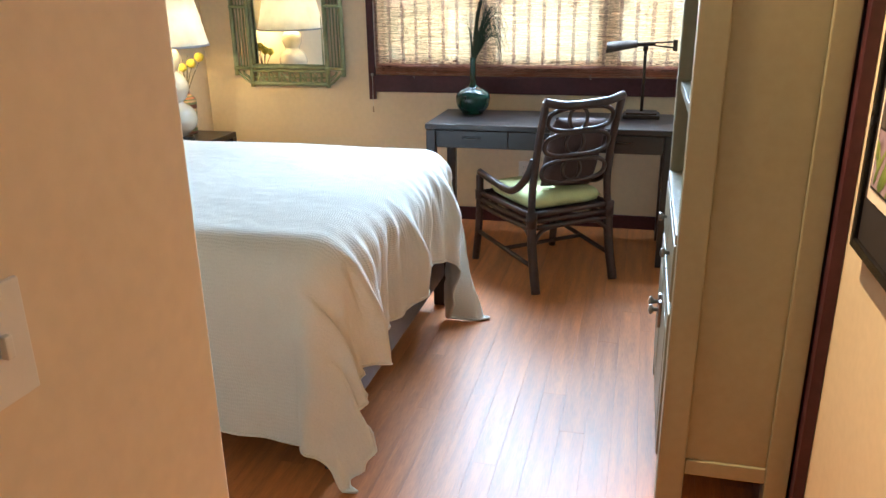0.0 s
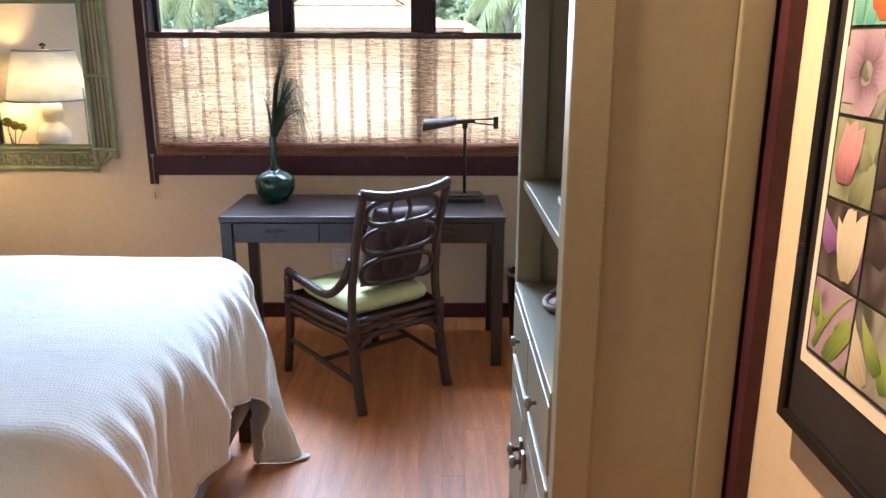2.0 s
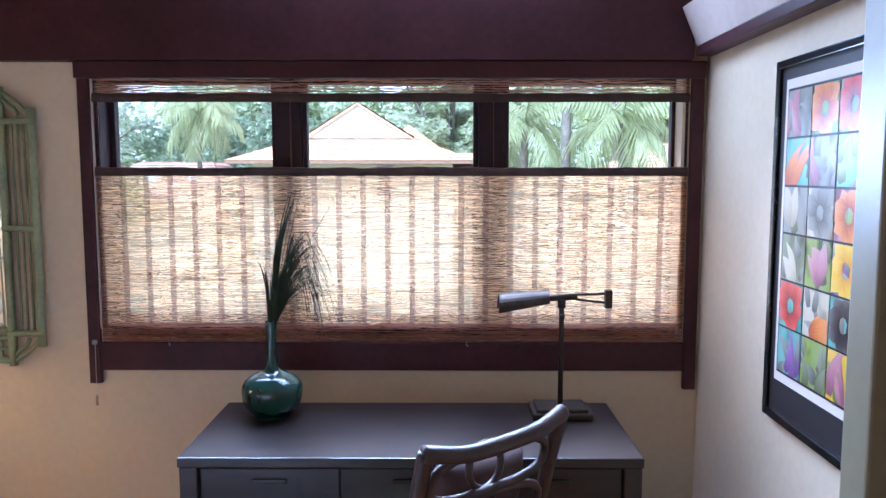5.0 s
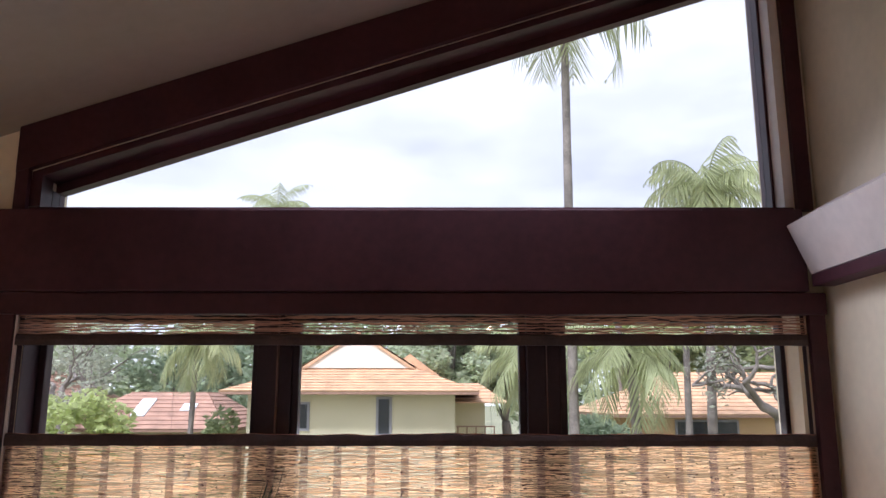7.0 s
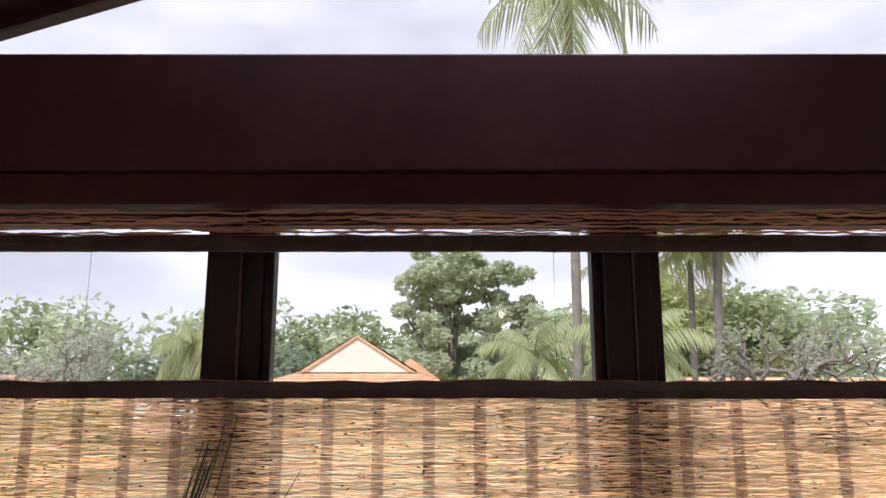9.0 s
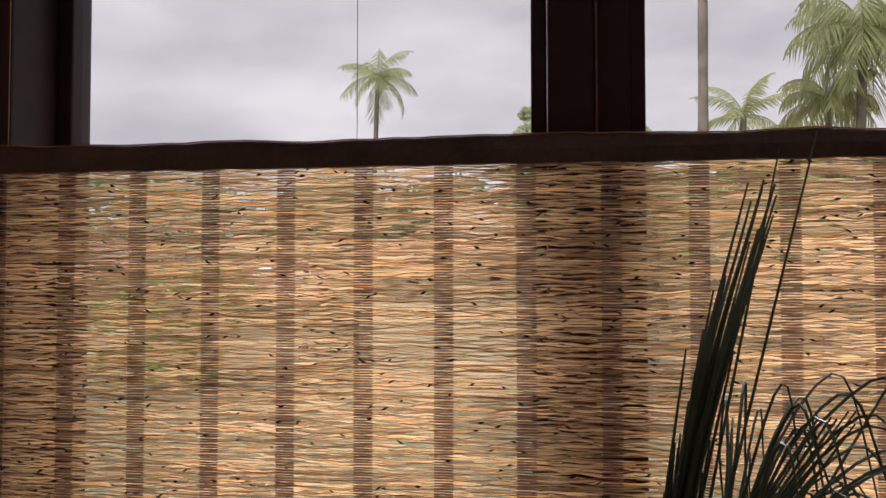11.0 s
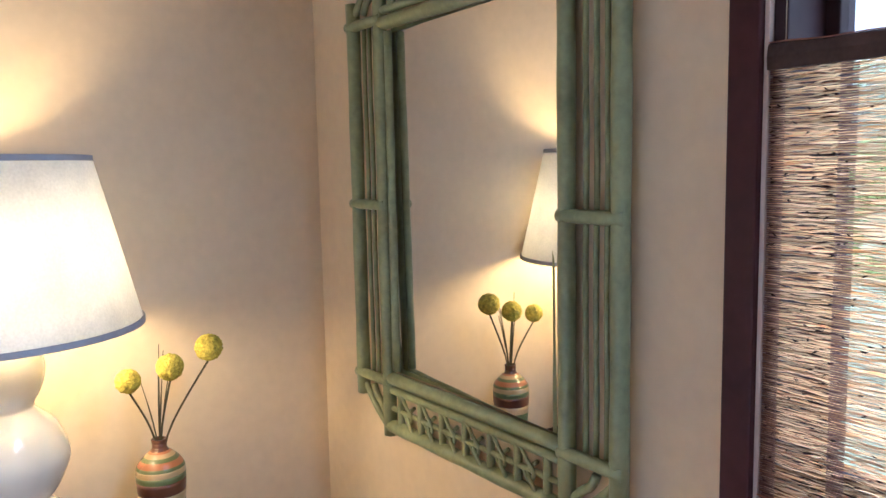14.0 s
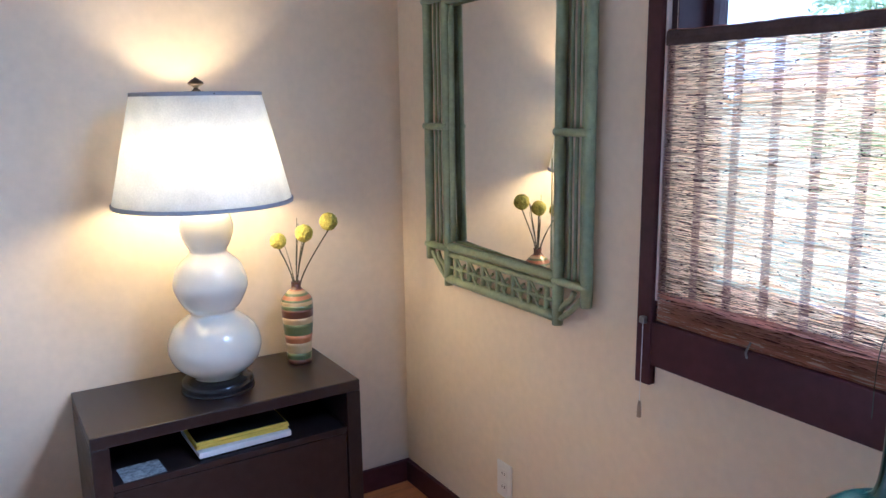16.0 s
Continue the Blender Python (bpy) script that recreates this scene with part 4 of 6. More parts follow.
def yellow_ball(tx, ty, tz, r, foot):
    t = thing("billy_button_flower", pose(-2.75, 4.275, 0.860), "round yellow dried billy button flower on a stem", "flower", "yellow flowers in the bud vase")
    part("stem", tubed(curve_pts([(foot[0], foot[1], -0.12), (foot[0] * 0.5 + tx * 0.15, foot[1] * 0.5 + ty * 0.15, 0.02), (tx, ty, tz)], 6), 0.0022, 6), STEM, t)
    rng = random.Random(int(tx * 1000) + 5)
    bm = bmesh.new()
    bmesh.ops.create_icosphere(bm, subdivisions=4, radius=r * 0.95)
    for v in bm.verts:
        v.co *= 1 + 0.05 * rng.uniform(-1, 1)
        v.co += Vector((tx, ty, tz + r * 0.8))
    part("bloom", bm, YELLOW, t, "bumpy yellow ball bloom")


# three blooms, and some bare stalks
yellow_ball(0.05, 0.10, 0.180, 0.030, (0.003, 0.002))
yellow_ball(0.04, 0.02, 0.150, 0.029, (-0.003, 0.002))
yellow_ball(0.03, -0.062, 0.135, 0.026, (0.0, -0.004))
rs = random.Random(3)
for k in range(6):
    a = rs.uniform(0, 6.28)
    st = part("dried_stalk", tubed(curve_pts([(0, 0, -0.12), (0.006 * math.cos(a), 0.006 * math.sin(a), 0.02), (0.03 * math.cos(a), 0.035 * math.sin(a), rs.uniform(0.13, 0.24))], 5), [0.002] * 5 + [0.0016] * 3 + [0.001] * 3, 5), STEM)
    st.location = (-2.75, 4.275, 0.860)
    tagged(st, "thin bare dried stalk standing in the bud vase", "stalk", "stalks in the bud vase")


# ---- bamboo mirror ----
def mirror():
    cx, z0 = -2.252, 1.355
    t = thing("wall_mirror", pose(cx, YB, z0), "sage painted bamboo fretwork mirror hanging on the wall", "mirror")
    Y = -0.028
    OX, IX = 0.380, 0.270         # outer and inner posts
    ZS, ZC = 0.418, 0.510         # side panels and taller middle part
    GH = 0.362                    # half the glass height

    def bar(name, p, q, r=0.016, label="", wob=0.0):
        n = 10
        pts = [Vector(p).lerp(Vector(q), k / n) + Vector((0, wob * math.sin(k * 1.3), 0)) for k in range(n + 1)]
        rad = [r * (1 + 0.05 * math.sin(k * 2.1)) for k in range(n + 1)]
        return part(name, tubed(pts, rad, 10), BAMBOO, t, label, True)
    gl = part("glass", boxed(-IX + 0.012, IX - 0.012, -0.002, 0.002, -GH, GH), MIRROR, t, "silvered mirror glass")
    gl.location, gl.rotation_euler = (0, -0.018, 0), (radians(0.4), 0, radians(-3.1))
    part("backing", boxed(-IX + 0.006, IX - 0.006, -0.004, -0.001, -GH - 0.01, GH + 0.01), BAMBOO, t)
    for s in (-1, 1):
        bar("outer_post", (s * OX, Y, -ZS - 0.02), (s * OX, Y, ZS + 0.02), 0.0155)
        bar("inner_post", (s * IX, Y, -ZC), (s * IX, Y, ZC), 0.0150)
        bar("glass_bead", (s * (IX - 0.024), Y + 0.004, -GH), (s * (IX - 0.024), Y + 0.004, GH), 0.009)
        for k in range(3):
            x = s * (IX + 0.034 + k * 0.022)
            bar("thin_rod", (x, Y + 0.008, -ZS + 0.02), (x, Y + 0.008, ZS - 0.02), 0.0048, wob=0.001)
        for z in (-ZS + 0.03, 0.0, ZS - 0.03):
            bar("cross_bar", (s * (IX - 0.01), Y - 0.006, z), (s * (OX + 0.012), Y - 0.006, z), 0.0115)
        for q in (-1, 1):
            # curled corner braces
            for w in (1.0, 0.62):
                part("corner_brace", tubed(curve_pts([(s * (IX + 0.012), Y, q * (ZS + 0.012 + 0.06 * w)), (s * (IX + 0.05 * w), Y, q * (ZS + 0.045 * w)), (s * (IX + 0.085 * w), Y, q * (ZS + 0.012)), (s * (IX + 0.105 * w), Y, q * (ZS - 0.01))], 5), 0.008, 7), BAMBOO, t, "", True)
    for q in (-1, 1):
        bar("rail", (-IX, Y, q * (GH + 0.018)), (IX, Y, q * (GH + 0.018)), 0.014)
        bar("rail", (-IX, Y, q * (GH + 0.044)), (IX, Y, q * (GH + 0.044)), 0.009)
        bar("rail", (-IX, Y, q * (ZC - 0.022)), (IX, Y, q * (ZC - 0.022)), 0.015)
        zb, zt = q * (GH + 0.044), q * (ZC - 0.022)
        for k in range(7):
            x = -0.225 + k * 0.075
            bar("spindle", (x, Y, zb), (x, Y, zt), 0.008)
            if k < 6:
                zm = (zb + zt) / 2
                part("scroll", tubed(curve_pts([(x + 0.01, Y - 0.004, zb), (x + 0.03, Y - 0.008, zb + q * 0.02), (x + 0.045, Y - 0.004, zm), (x + 0.03, Y, zm + q * 0.022), (x + 0.016, Y - 0.003, zm)], 5), 0.0042, 6), BAMBOO, t, "", True)
                part("scroll", tubed(curve_pts([(x + 0.06, Y - 0.004, zt), (x + 0.045, Y - 0.008, zt - q * 0.02), (x + 0.03, Y - 0.002, zm), (x + 0.05, Y, zm - q * 0.02)], 5), 0.0042, 6), BAMBOO, t, "", True)
        bar("rail", (-IX, Y, q * (GH + 0.085)), (IX, Y, q * (GH + 0.085)), 0.006)


mirror()


# ---- vase of grasses and lamp on the desk ----
def green_vase():
    t = thing("green_vase", pose(-0.955, 4.42, 0.75), "dark green glazed bottle vase with a long neck", "vase")
    prof = smooth_profile([(0.0, 0.0), (0.054, 0.0), (0.062, 0.010), (0.090, 0.042), (0.100, 0.080), (0.095, 0.112), (0.068, 0.138), (0.036, 0.152), (0.022, 0.172), (0.017, 0.22), (0.017, 0.29), (0.019, 0.318), (0.0165, 0.322)], 6)
    part("body", turned(prof + [(0.012, 0.315), (0.012, 0.18), (0.0, 0.17)], 48), GREENGLAZE, t, "", True)


green_vase()


def grass_bunch():
    rng = random.Random(12)
    bm = bmesh.new()

    def blade(base, ctrl, r):
        pts = curve_pts([base] + ctrl, 5)
        n = len(pts)
        tube(bm, pts, [r * (1 - 0.9 * k / (n - 1)) + 0.0004 for k in range(n)], 4)
    # one tight upright spray, a lower one leaning aside, and fine hanging plumes
    for lean_x, lean_y, h0, top, cnt, wide in ((0.075, 0.0, 0.29, 0.745, 80, 0.009), (0.105, -0.01, 0.29, 0.60, 44, 0.011), (-0.015, 0.0, 0.29, 0.52, 12, 0.008)):
        for _ in range(cnt):
            f = rng.uniform(0.4, 1.0)
            jx, jy = rng.gauss(0, wide), rng.gauss(0, wide)
            h = h0 + (top - h0) * f
            tip = (lean_x * f * f * 1.1 + jx * f, lean_y * f + jy * f, h)
            mid = (lean_x * f * 0.35 + jx * 0.45, lean_y * 0.3 + jy * 0.45, h0 + (h - h0) * 0.55)
            blade((rng.uniform(-0.008, 0.008), rng.uniform(-0.008, 0.008), 0.26), [mid, tip], rng.uniform(0.0013, 0.0030))
    # fine arching plumes that hang over at the tips
    for _ in range(75):
        a = rng.gauss(0.0, 0.5)
        rad = rng.uniform(0.10, 0.21)
        h = rng.uniform(0.44, 0.62)
        drop = rng.uniform(0.06, 0.20)
        x, y = math.cos(a) * rad, math.sin(a) * rad * 0.6
        blade((0, 0, 0.28), [(0.045 + x * 0.1, y * 0.2, 0.28 + (h - 0.28) * 0.7), (x * 0.65 + 0.02, y * 0.6, h), (x * 0.95, y * 0.9, h - drop * 0.35), (x * 1.08, y, h - drop)], rng.uniform(0.0005, 0.0012))
    for lx, ly, top in ((0.20, 0.0, 0.70), (0.11, 0.0, 0.77), (0.09, 0.01, 0.76), (-0.04, 0.0, 0.52)):
        blade((0, 0, 0.26), [(lx * 0.3, ly * 0.4, 0.45), (lx, ly, top)], 0.0016)
    ob = part("dried_grass_bunch", bm, GRASS)
    ob.location = (-0.955, 4.42, 0.75)
    tagged(ob, "bunch of dark green feathery grasses standing in the vase", "grass", "", "stuff")


grass_bunch()


def desk_lamp():
    t = thing("pharmacy_lamp", pose(0.008, 4.44, 0.75), "aged bronze pharmacy lamp with a swing arm, unlit", "lamp")
    part("base", boxed(-0.10, 0.10, -0.075, 0.075, 0, 0.022, bevel=0.006), BRONZE, t)
    part("base_step", boxed(-0.085, 0.085, -0.06, 0.06, 0.0222, 0.034, bevel=0.004), BRONZE, t)
    part("pole", tubed([(0, 0, 0.034), (0, 0, 0.385)], 0.0085, 14), BRONZE, t, "", True)
    part("collar", tubed([(0, 0, 0.364), (0, 0, 0.393)], 0.014, 14), BRONZE, t, "", True)
    part("knob", tubed([(0.0, -0.012, 0.338), (0.0, -0.03, 0.338)], 0.008, 10), BRONZE, t, "", True)
    # head arm to one side, twin counter bars to the other
    part("arm", tubed([(-0.10, 0, 0.393), (0.05, 0, 0.401)], 0.011, 12), BRONZE, t, "", True)
    part("arm_bar", tubed([(0.045, -0.004, 0.408), (0.148, 0.0, 0.411)], 0.0042, 8), BRONZE, t, "", True)
    part("arm_bar", tubed([(0.045, -0.004, 0.392), (0.148, 0.0, 0.380)], 0.0042, 8), BRONZE, t, "", True)
    part("counterweight", boxed(0.142, 0.166, -0.013, 0.013, 0.363, 0.423, bevel=0.003), BRONZE, t)
    # half-round trough shade
    bm = bmesh.new()
    n, L0, L1 = 12, -0.21, -0.045
    sec = []
    for k in range(n + 1):
        a = math.pi * (0.02 + 0.96 * k / n)
        sec.append((math.cos(a) * 0.046, math.sin(a) * 0.042))
    sec += [(c * 0.92, s * 0.92) for c, s in reversed(sec)]
    lo = [bm.verts.new((L0 + 0.10 * (s - 0.02), c * 1.12, 0.366 + s * 1.2 - (0.016 if s < 0.01 else 0.006))) for c, s in sec]
    hi = [bm.verts.new((L1, c * 0.92, 0.381 + s)) for c, s in sec]
    m = len(sec)
    for k in range(m):
        bm.faces.new((lo[k], hi[k], hi[(k + 1) % m], lo[(k + 1) % m]))
    for e in (lo, hi):
        for k in range(n):
            bm.faces.new((e[k], e[k + 1], e[m - 2 - k], e[m - 1 - k]))
    cap = [bm.verts.new((L1 + 0.001, c * 0.92, 0.381 + s)) for c, s in sec[:n + 1]]
    bm.faces.new(cap)
    part("shade", bm, BRONZE, t, "half-round bronze trough shade", False)


desk_lamp()

# ---- framed flower pictures ----
PETALS = {
    "sage": ((0.26, 0.28, 0.15), (0.07, 0.08, 0.04)), "lilac": ((0.38, 0.27, 0.36), (0.13, 0.08, 0.12)), "pink": ((0.52, 0.24, 0.27), (0.16, 0.06, 0.08)),
    "red": ((0.62, 0.06, 0.04), (0.20, 0.02, 0.02)), "aqua": ((0.20, 0.46, 0.38), (0.06, 0.20, 0.18)), "leaf": ((0.30, 0.37, 0.07), (0.06, 0.10, 0.02)),
    "dark": ((0.07, 0.05, 0.045), (0.02, 0.015, 0.015)), "cream": ((0.62, 0.55, 0.40), (0.28, 0.24, 0.16)), "orange": ((0.72, 0.26, 0.05), (0.32, 0.06, 0.02)), "yellow": ((0.80, 0.52, 0.03), (0.50, 0.22, 0.01)),
    "purple": ((0.32, 0.16, 0.40), (0.10, 0.04, 0.14)), "grey": ((0.30, 0.29, 0.24), (0.08, 0.08, 0.06)),
}


def print_ink(name, tones, petal_like):
    """Printed photograph ink: soft blurred tones, or for petals a run of tone from the heart to the tip with fine streaks."""
    m = material(name, tones[0], 0.35, vary=0.1, bump=0.0)
    nt = m.node_tree
    b = nt.nodes["Principled BSDF"]
    co = nt.nodes.new("ShaderNodeTexCoord")
    mp = nt.nodes.new("ShaderNodeMapping")
    nz = nt.nodes.new("ShaderNodeTexNoise")
    ramp = nt.nodes.new("ShaderNodeValToRGB")
    info = nt.nodes.new("ShaderNodeObjectInfo")
    nt.links.new(mp.outputs["Vector"], nz.inputs["Vector"])
    if petal_like:
        mp.inputs["Scale"].default_value = (9.0, 1.2, 1.0)
        nt.links.new(co.outputs["UV"], mp.inputs["Vector"])
        nz.inputs["Scale"].default_value, nz.inputs["Detail"].default_value = 1.3, 3
        sep = nt.nodes.new("ShaderNodeSeparateXYZ")
        nt.links.new(co.outputs["UV"], sep.inputs["Vector"])
        mix = nt.nodes.new("ShaderNodeMath")
        mix.operation = "MULTIPLY_ADD"
        mix.inputs[1].default_value = 0.55
        nt.links.new(nz.outputs["Fac"], mix.inputs[0])
        half = nt.nodes.new("ShaderNodeMath")
        half.operation = "MULTIPLY_ADD"
        half.inputs[1].default_value, half.inputs[2].default_value = 0.75, -0.15
        nt.links.new(sep.outputs["Y"], half.inputs[0])
        nt.links.new(half.outputs[0], mix.inputs[2])
        nt.links.new(mix.outputs[0], ramp.inputs["Fac"])
    else:
        nt.links.new(co.outputs["Object"], mp.inputs["Vector"])
        mp.inputs["Scale"].default_value = (1.0, 1.5, 0.8)
        nz.inputs["Scale"].default_value, nz.inputs["Detail"].default_value, nz.inputs["Distortion"].default_value = 11.0, 1.2, 0.8
        nz.noise_dimensions = "4D"
        w = nt.nodes.new("ShaderNodeMath")
        w.operation = "MULTIPLY"
        w.inputs[1].default_value = 40.0
        nt.links.new(info.outputs["Random"], w.inputs[0])
        nt.links.new(w.outputs[0], nz.inputs["W"])
        nt.links.new(nz.outputs["Fac"], ramp.inputs["Fac"])
    el = ramp.color_ramp.elements
    el[0].position, el[0].color = (0.12 if petal_like else 0.32), (*tones[1], 1)
    el[1].position, el[1].color = (0.85 if petal_like else 0.70), (*tones[2], 1)
    mid = el.new(0.48)
    mid.color = (*tones[0], 1)
    nt.links.new(ramp.outputs["Color"], b.inputs["Base Color"])
    return m


def paler(c, k):
    return tuple(v + (0.85 - v) * k for v in c)


PHOTO = {k: print_ink("photo_" + k, (a, b, paler(a, 0.12)), False) for k, (a, b) in PETALS.items()}
PETAL = {k: print_ink("petal_" + k, (a, tuple(v * 1.4 for v in b), paler(a, 0.18)), True) for k, (a, b) in PETALS.items()}


def petal(bm, lim, x, cy, cz, ang, length, width, bend=0.0, blunt=0.6):
    """A curved petal lying on the print, cropped at the print's edges."""
    uv = bm.loops.layers.uv.verify()
    n = 7
    y, z, a = cy, cz, ang
    rows = []
    for i in range(n + 1):
        u = i / n
        w = width * math.sin(math.pi * (0.08 + 0.92 * u) ** blunt) + 0.0004
        c, q = math.cos(a), math.sin(a)
        row = []
        for k in (-1, 0, 1):
            py, pz = y - k * w * q, z + k * w * c
            row.append(bm.verts.new((x - 0.0002 * (k == 0), min(max(py, lim[0]), lim[1]), min(max(pz, lim[2]), lim[3]))))
        rows.append(row)
        y, z, a = y + c * length / n, z + q * length / n, a + bend / n
    for i in range(n):
        for k in range(2):
            f = bm.faces.new((rows[i][k], rows[i + 1][k], rows[i + 1][k + 1], rows[i][k + 1]))
            for lp, (du, dv) in zip(f.loops, ((k, i), (k, i + 1), (k + 1, i + 1), (k + 1, i))):
                lp[uv].uv = (du / 2, dv / n)


def picture(y_far, y_near, z0, z1, wall_x, plan, cols, rows, label, y_far_mat, y_near_mat, zm0, zm1):
    """A wide black frame: thick dark mat, thin cream border and a grid of flower prints."""
    t = thing("framed_picture", pose(wall_x, (y_far + y_near) / 2, z0), label, "picture", "flower pictures")
    oy, oz = (y_far + y_near) / 2, z0

    def b(name, x0, x1, a, c, e, g, mat, bevel=0.0, parent=None, lab=""):
        return part(name, boxed(x0, x1, a - oy, c - oy, e - oz, g - oz, bevel=bevel), mat, parent or t, lab)
    fw = 0.022
    b("frame_bar", -0.032, -0.001, y_near, y_near + fw, z0, z1, BLACK, 0.003)
    b("frame_bar", -0.032, -0.001, y_far - fw, y_far, z0, z1, BLACK, 0.003)
    b("frame_bar", -0.032, -0.001, y_near + fw, y_far - fw, z0, z0 + fw, BLACK, 0.003)
    b("frame_bar", -0.032, -0.001, y_near + fw, y_far - fw, z1 - fw, z1, BLACK, 0.003)
    b("mat_board", -0.022, -0.002, y_near + fw, y_far - fw, z0 + fw, z1 - fw, BLACKMAT)
    b("border", -0.0245, -0.0222, y_near_mat, y_far_mat, zm0, zm1, MATBOARD, lab="thin cream inner border")
    bw = 0.030
    gy0, gy1, gz0, gz1 = y_near_mat + bw, y_far_mat - bw * 0.7, zm0 + bw, zm1 - bw
    b("grid_backing", -0.0262, -0.0246, gy0 - 0.004, gy1 + 0.004, gz0 - 0.004, gz1 + 0.004, BLACKMAT)
    cw, ch = (gy1 - gy0) / cols, (gz1 - gz0) / rows
    rng = random.Random(len(label))
    for r in range(rows):
        for c in range(cols):
            # columns counted from the far end, rows from the foot
            key, flower, style = plan[(r * cols + c) % len(plan)]
            a1 = gy1 - c * cw - 0.003
            a0 = gy1 - (c + 1) * cw + 0.003
            e0, e1 = gz0 + r * ch + 0.003, gz0 + (r + 1) * ch - 0.003
            ph = b("print", -0.0275, -0.0263, a0, a1, e0, e1, PHOTO[key])
            cy, cz = (a0 + a1) / 2 - oy, (e0 + e1) / 2 - oz
            w = (a1 - a0) / 2
            lim = (a0 - oy, a1 - oy, e0 - oz, e1 - oz)
            depth = [-0.0277]

            def lay(bm, *args, **kw):
                depth[0] -= 0.00010
                petal(bm, lim, depth[0], *args, **kw)
            # soft leaves behind the flower, running out of the print
            bm = bmesh.new()
            for k in range(4):
                lay(bm, cy + rng.uniform(-1.0, 1.0) * w, cz + rng.uniform(-1.2, 0.3) * w, rng.uniform(0.6, 2.5), w * rng.uniform(0.9, 1.7), w * rng.uniform(0.14, 0.34), rng.uniform(-0.9, 0.9))
            part("leaf_shape", bm, PETAL[rng.choice(("sage", "leaf", "grey", key) if key != "dark" else ("dark", "sage", "purple", "dark"))], ph)
            bm = bmesh.new()
            heart = None
            if style == "star":
                heart = (cy, cz)
                for ring, sz in ((0, 1.02), (1, 0.7)):
                    for k in range(6):
                        lay(bm, cy, cz, k * 1.047 + 0.3 + ring * 0.52, w * sz, w * 0.27, rng.uniform(-0.2, 0.2), blunt=0.5)
            elif style == "brush":
                heart = (cy, cz + w * 0.35)
                for k in range(30):
                    lay(bm, cy, cz + w * 0.35, rng.uniform(0, 6.28), w * rng.uniform(0.7, 1.0), w * 0.10, rng.uniform(-0.3, 0.3))
            elif style == "blade":
                turn = rng.uniform(-0.6, 0.6)
                for k in range(4):
                    lay(bm, cy + rng.uniform(-1.0, 1.0) * w, cz - w * rng.uniform(0.7, 1.4), 1.57 + turn + rng.uniform(-0.35, 0.35), w * rng.uniform(1.5, 3.0), w * rng.uniform(0.08, 0.36), rng.uniform(-1.3, 1.3))
            elif style == "bud":
                turn, by, bz = rng.uniform(0.2, 2.9), rng.uniform(-0.5, 0.5) * w, rng.uniform(-1.1, -0.5) * w
                for k in range(5):
                    lay(bm, cy + by, cz + bz, turn + rng.uniform(-0.5, 0.5), w * rng.uniform(1.2, 2.1), w * rng.uniform(0.25, 0.5), rng.uniform(-0.8, 0.8), blunt=rng.uniform(0.6, 1.1))
            else:
                # overlapping fleshy leaves that fill the print
                for k in range(9):
                    q = k * 2.4
                    lay(bm, cy + 0.25 * w * math.cos(q), cz + 0.3 * w * math.sin(q), q, w * rng.uniform(0.8, 1.3), w * 0.42, rng.uniform(-0.5, 0.5), blunt=0.75)
            part("flower_shape", bm, PETAL[flower], ph)
            if heart:
                bm = bmesh.new()
                for k in range(12):
                    lay(bm, *heart, rng.uniform(0, 6.28), w * rng.uniform(0.18, 0.36), w * 0.05)
                part("flower_center", bm, PETAL["red" if flower == "yellow" else ("leaf" if flower == "red" else "orange")], ph)
    return t, b


PLAN1 = [("lilac", "leaf", "blade"), ("grey", "cream", "blade"), ("aqua", "red", "brush"), ("leaf", "cream", "blade"),
         ("dark", "cream", "bud"), ("dark", "sage", "blade"), ("purple", "yellow", "star"), ("sage", "cream", "clump"),
         ("sage", "pink", "bud"), ("dark", "lilac", "bud"), ("sage", "cream", "blade"), ("dark", "orange", "bud"),
         ("grey", "lilac", "clump"), ("lilac", "leaf", "blade"), ("leaf", "cream", "blade"), ("sage", "pink", "blade"),
         ("aqua", "orange", "bud"), ("sage", "red", "star"), ("cream", "pink", "clump"), ("dark", "leaf", "blade"), ("pink", "cream", "bud"), ("sage", "yellow", "star"), ("lilac", "purple", "clump"), ("grey", "leaf", "blade")]
PLAN2 = [("aqua", "purple", "blade"), ("leaf", "sage", "blade"), ("yellow", "pink", "blade"), ("aqua", "red", "bud"),
         ("aqua", "red", "clump"), ("cream", "orange", "bud"), ("aqua", "dark", "clump"), ("pink", "orange", "bud"),
         ("sage", "cream", "bud"), ("leaf", "pink", "bud"), ("purple", "yellow", "clump"), ("sage", "red", "star"),
         ("grey", "cream", "bud"), ("cream", "grey", "clump"), ("pink", "orange", "clump"), ("lilac", "pink", "star"),
         ("aqua", "orange", "blade"), ("grey", "pink", "blade"), ("aqua", "pink", "bud"), ("sage", "leaf", "blade"),
         ("grey", "pink", "blade"), ("leaf", "orange", "clump"), ("grey", "red", "clump"), ("cream", "pink", "star")]
pic1, pb1 = picture(1.81, 1.16, 0.908, 1.90, 0.511, PLAN1, 4, 6, "black-framed grid of close-up flower photographs on the hall wall", 1.765, 1.222, 1.03, 1.84)
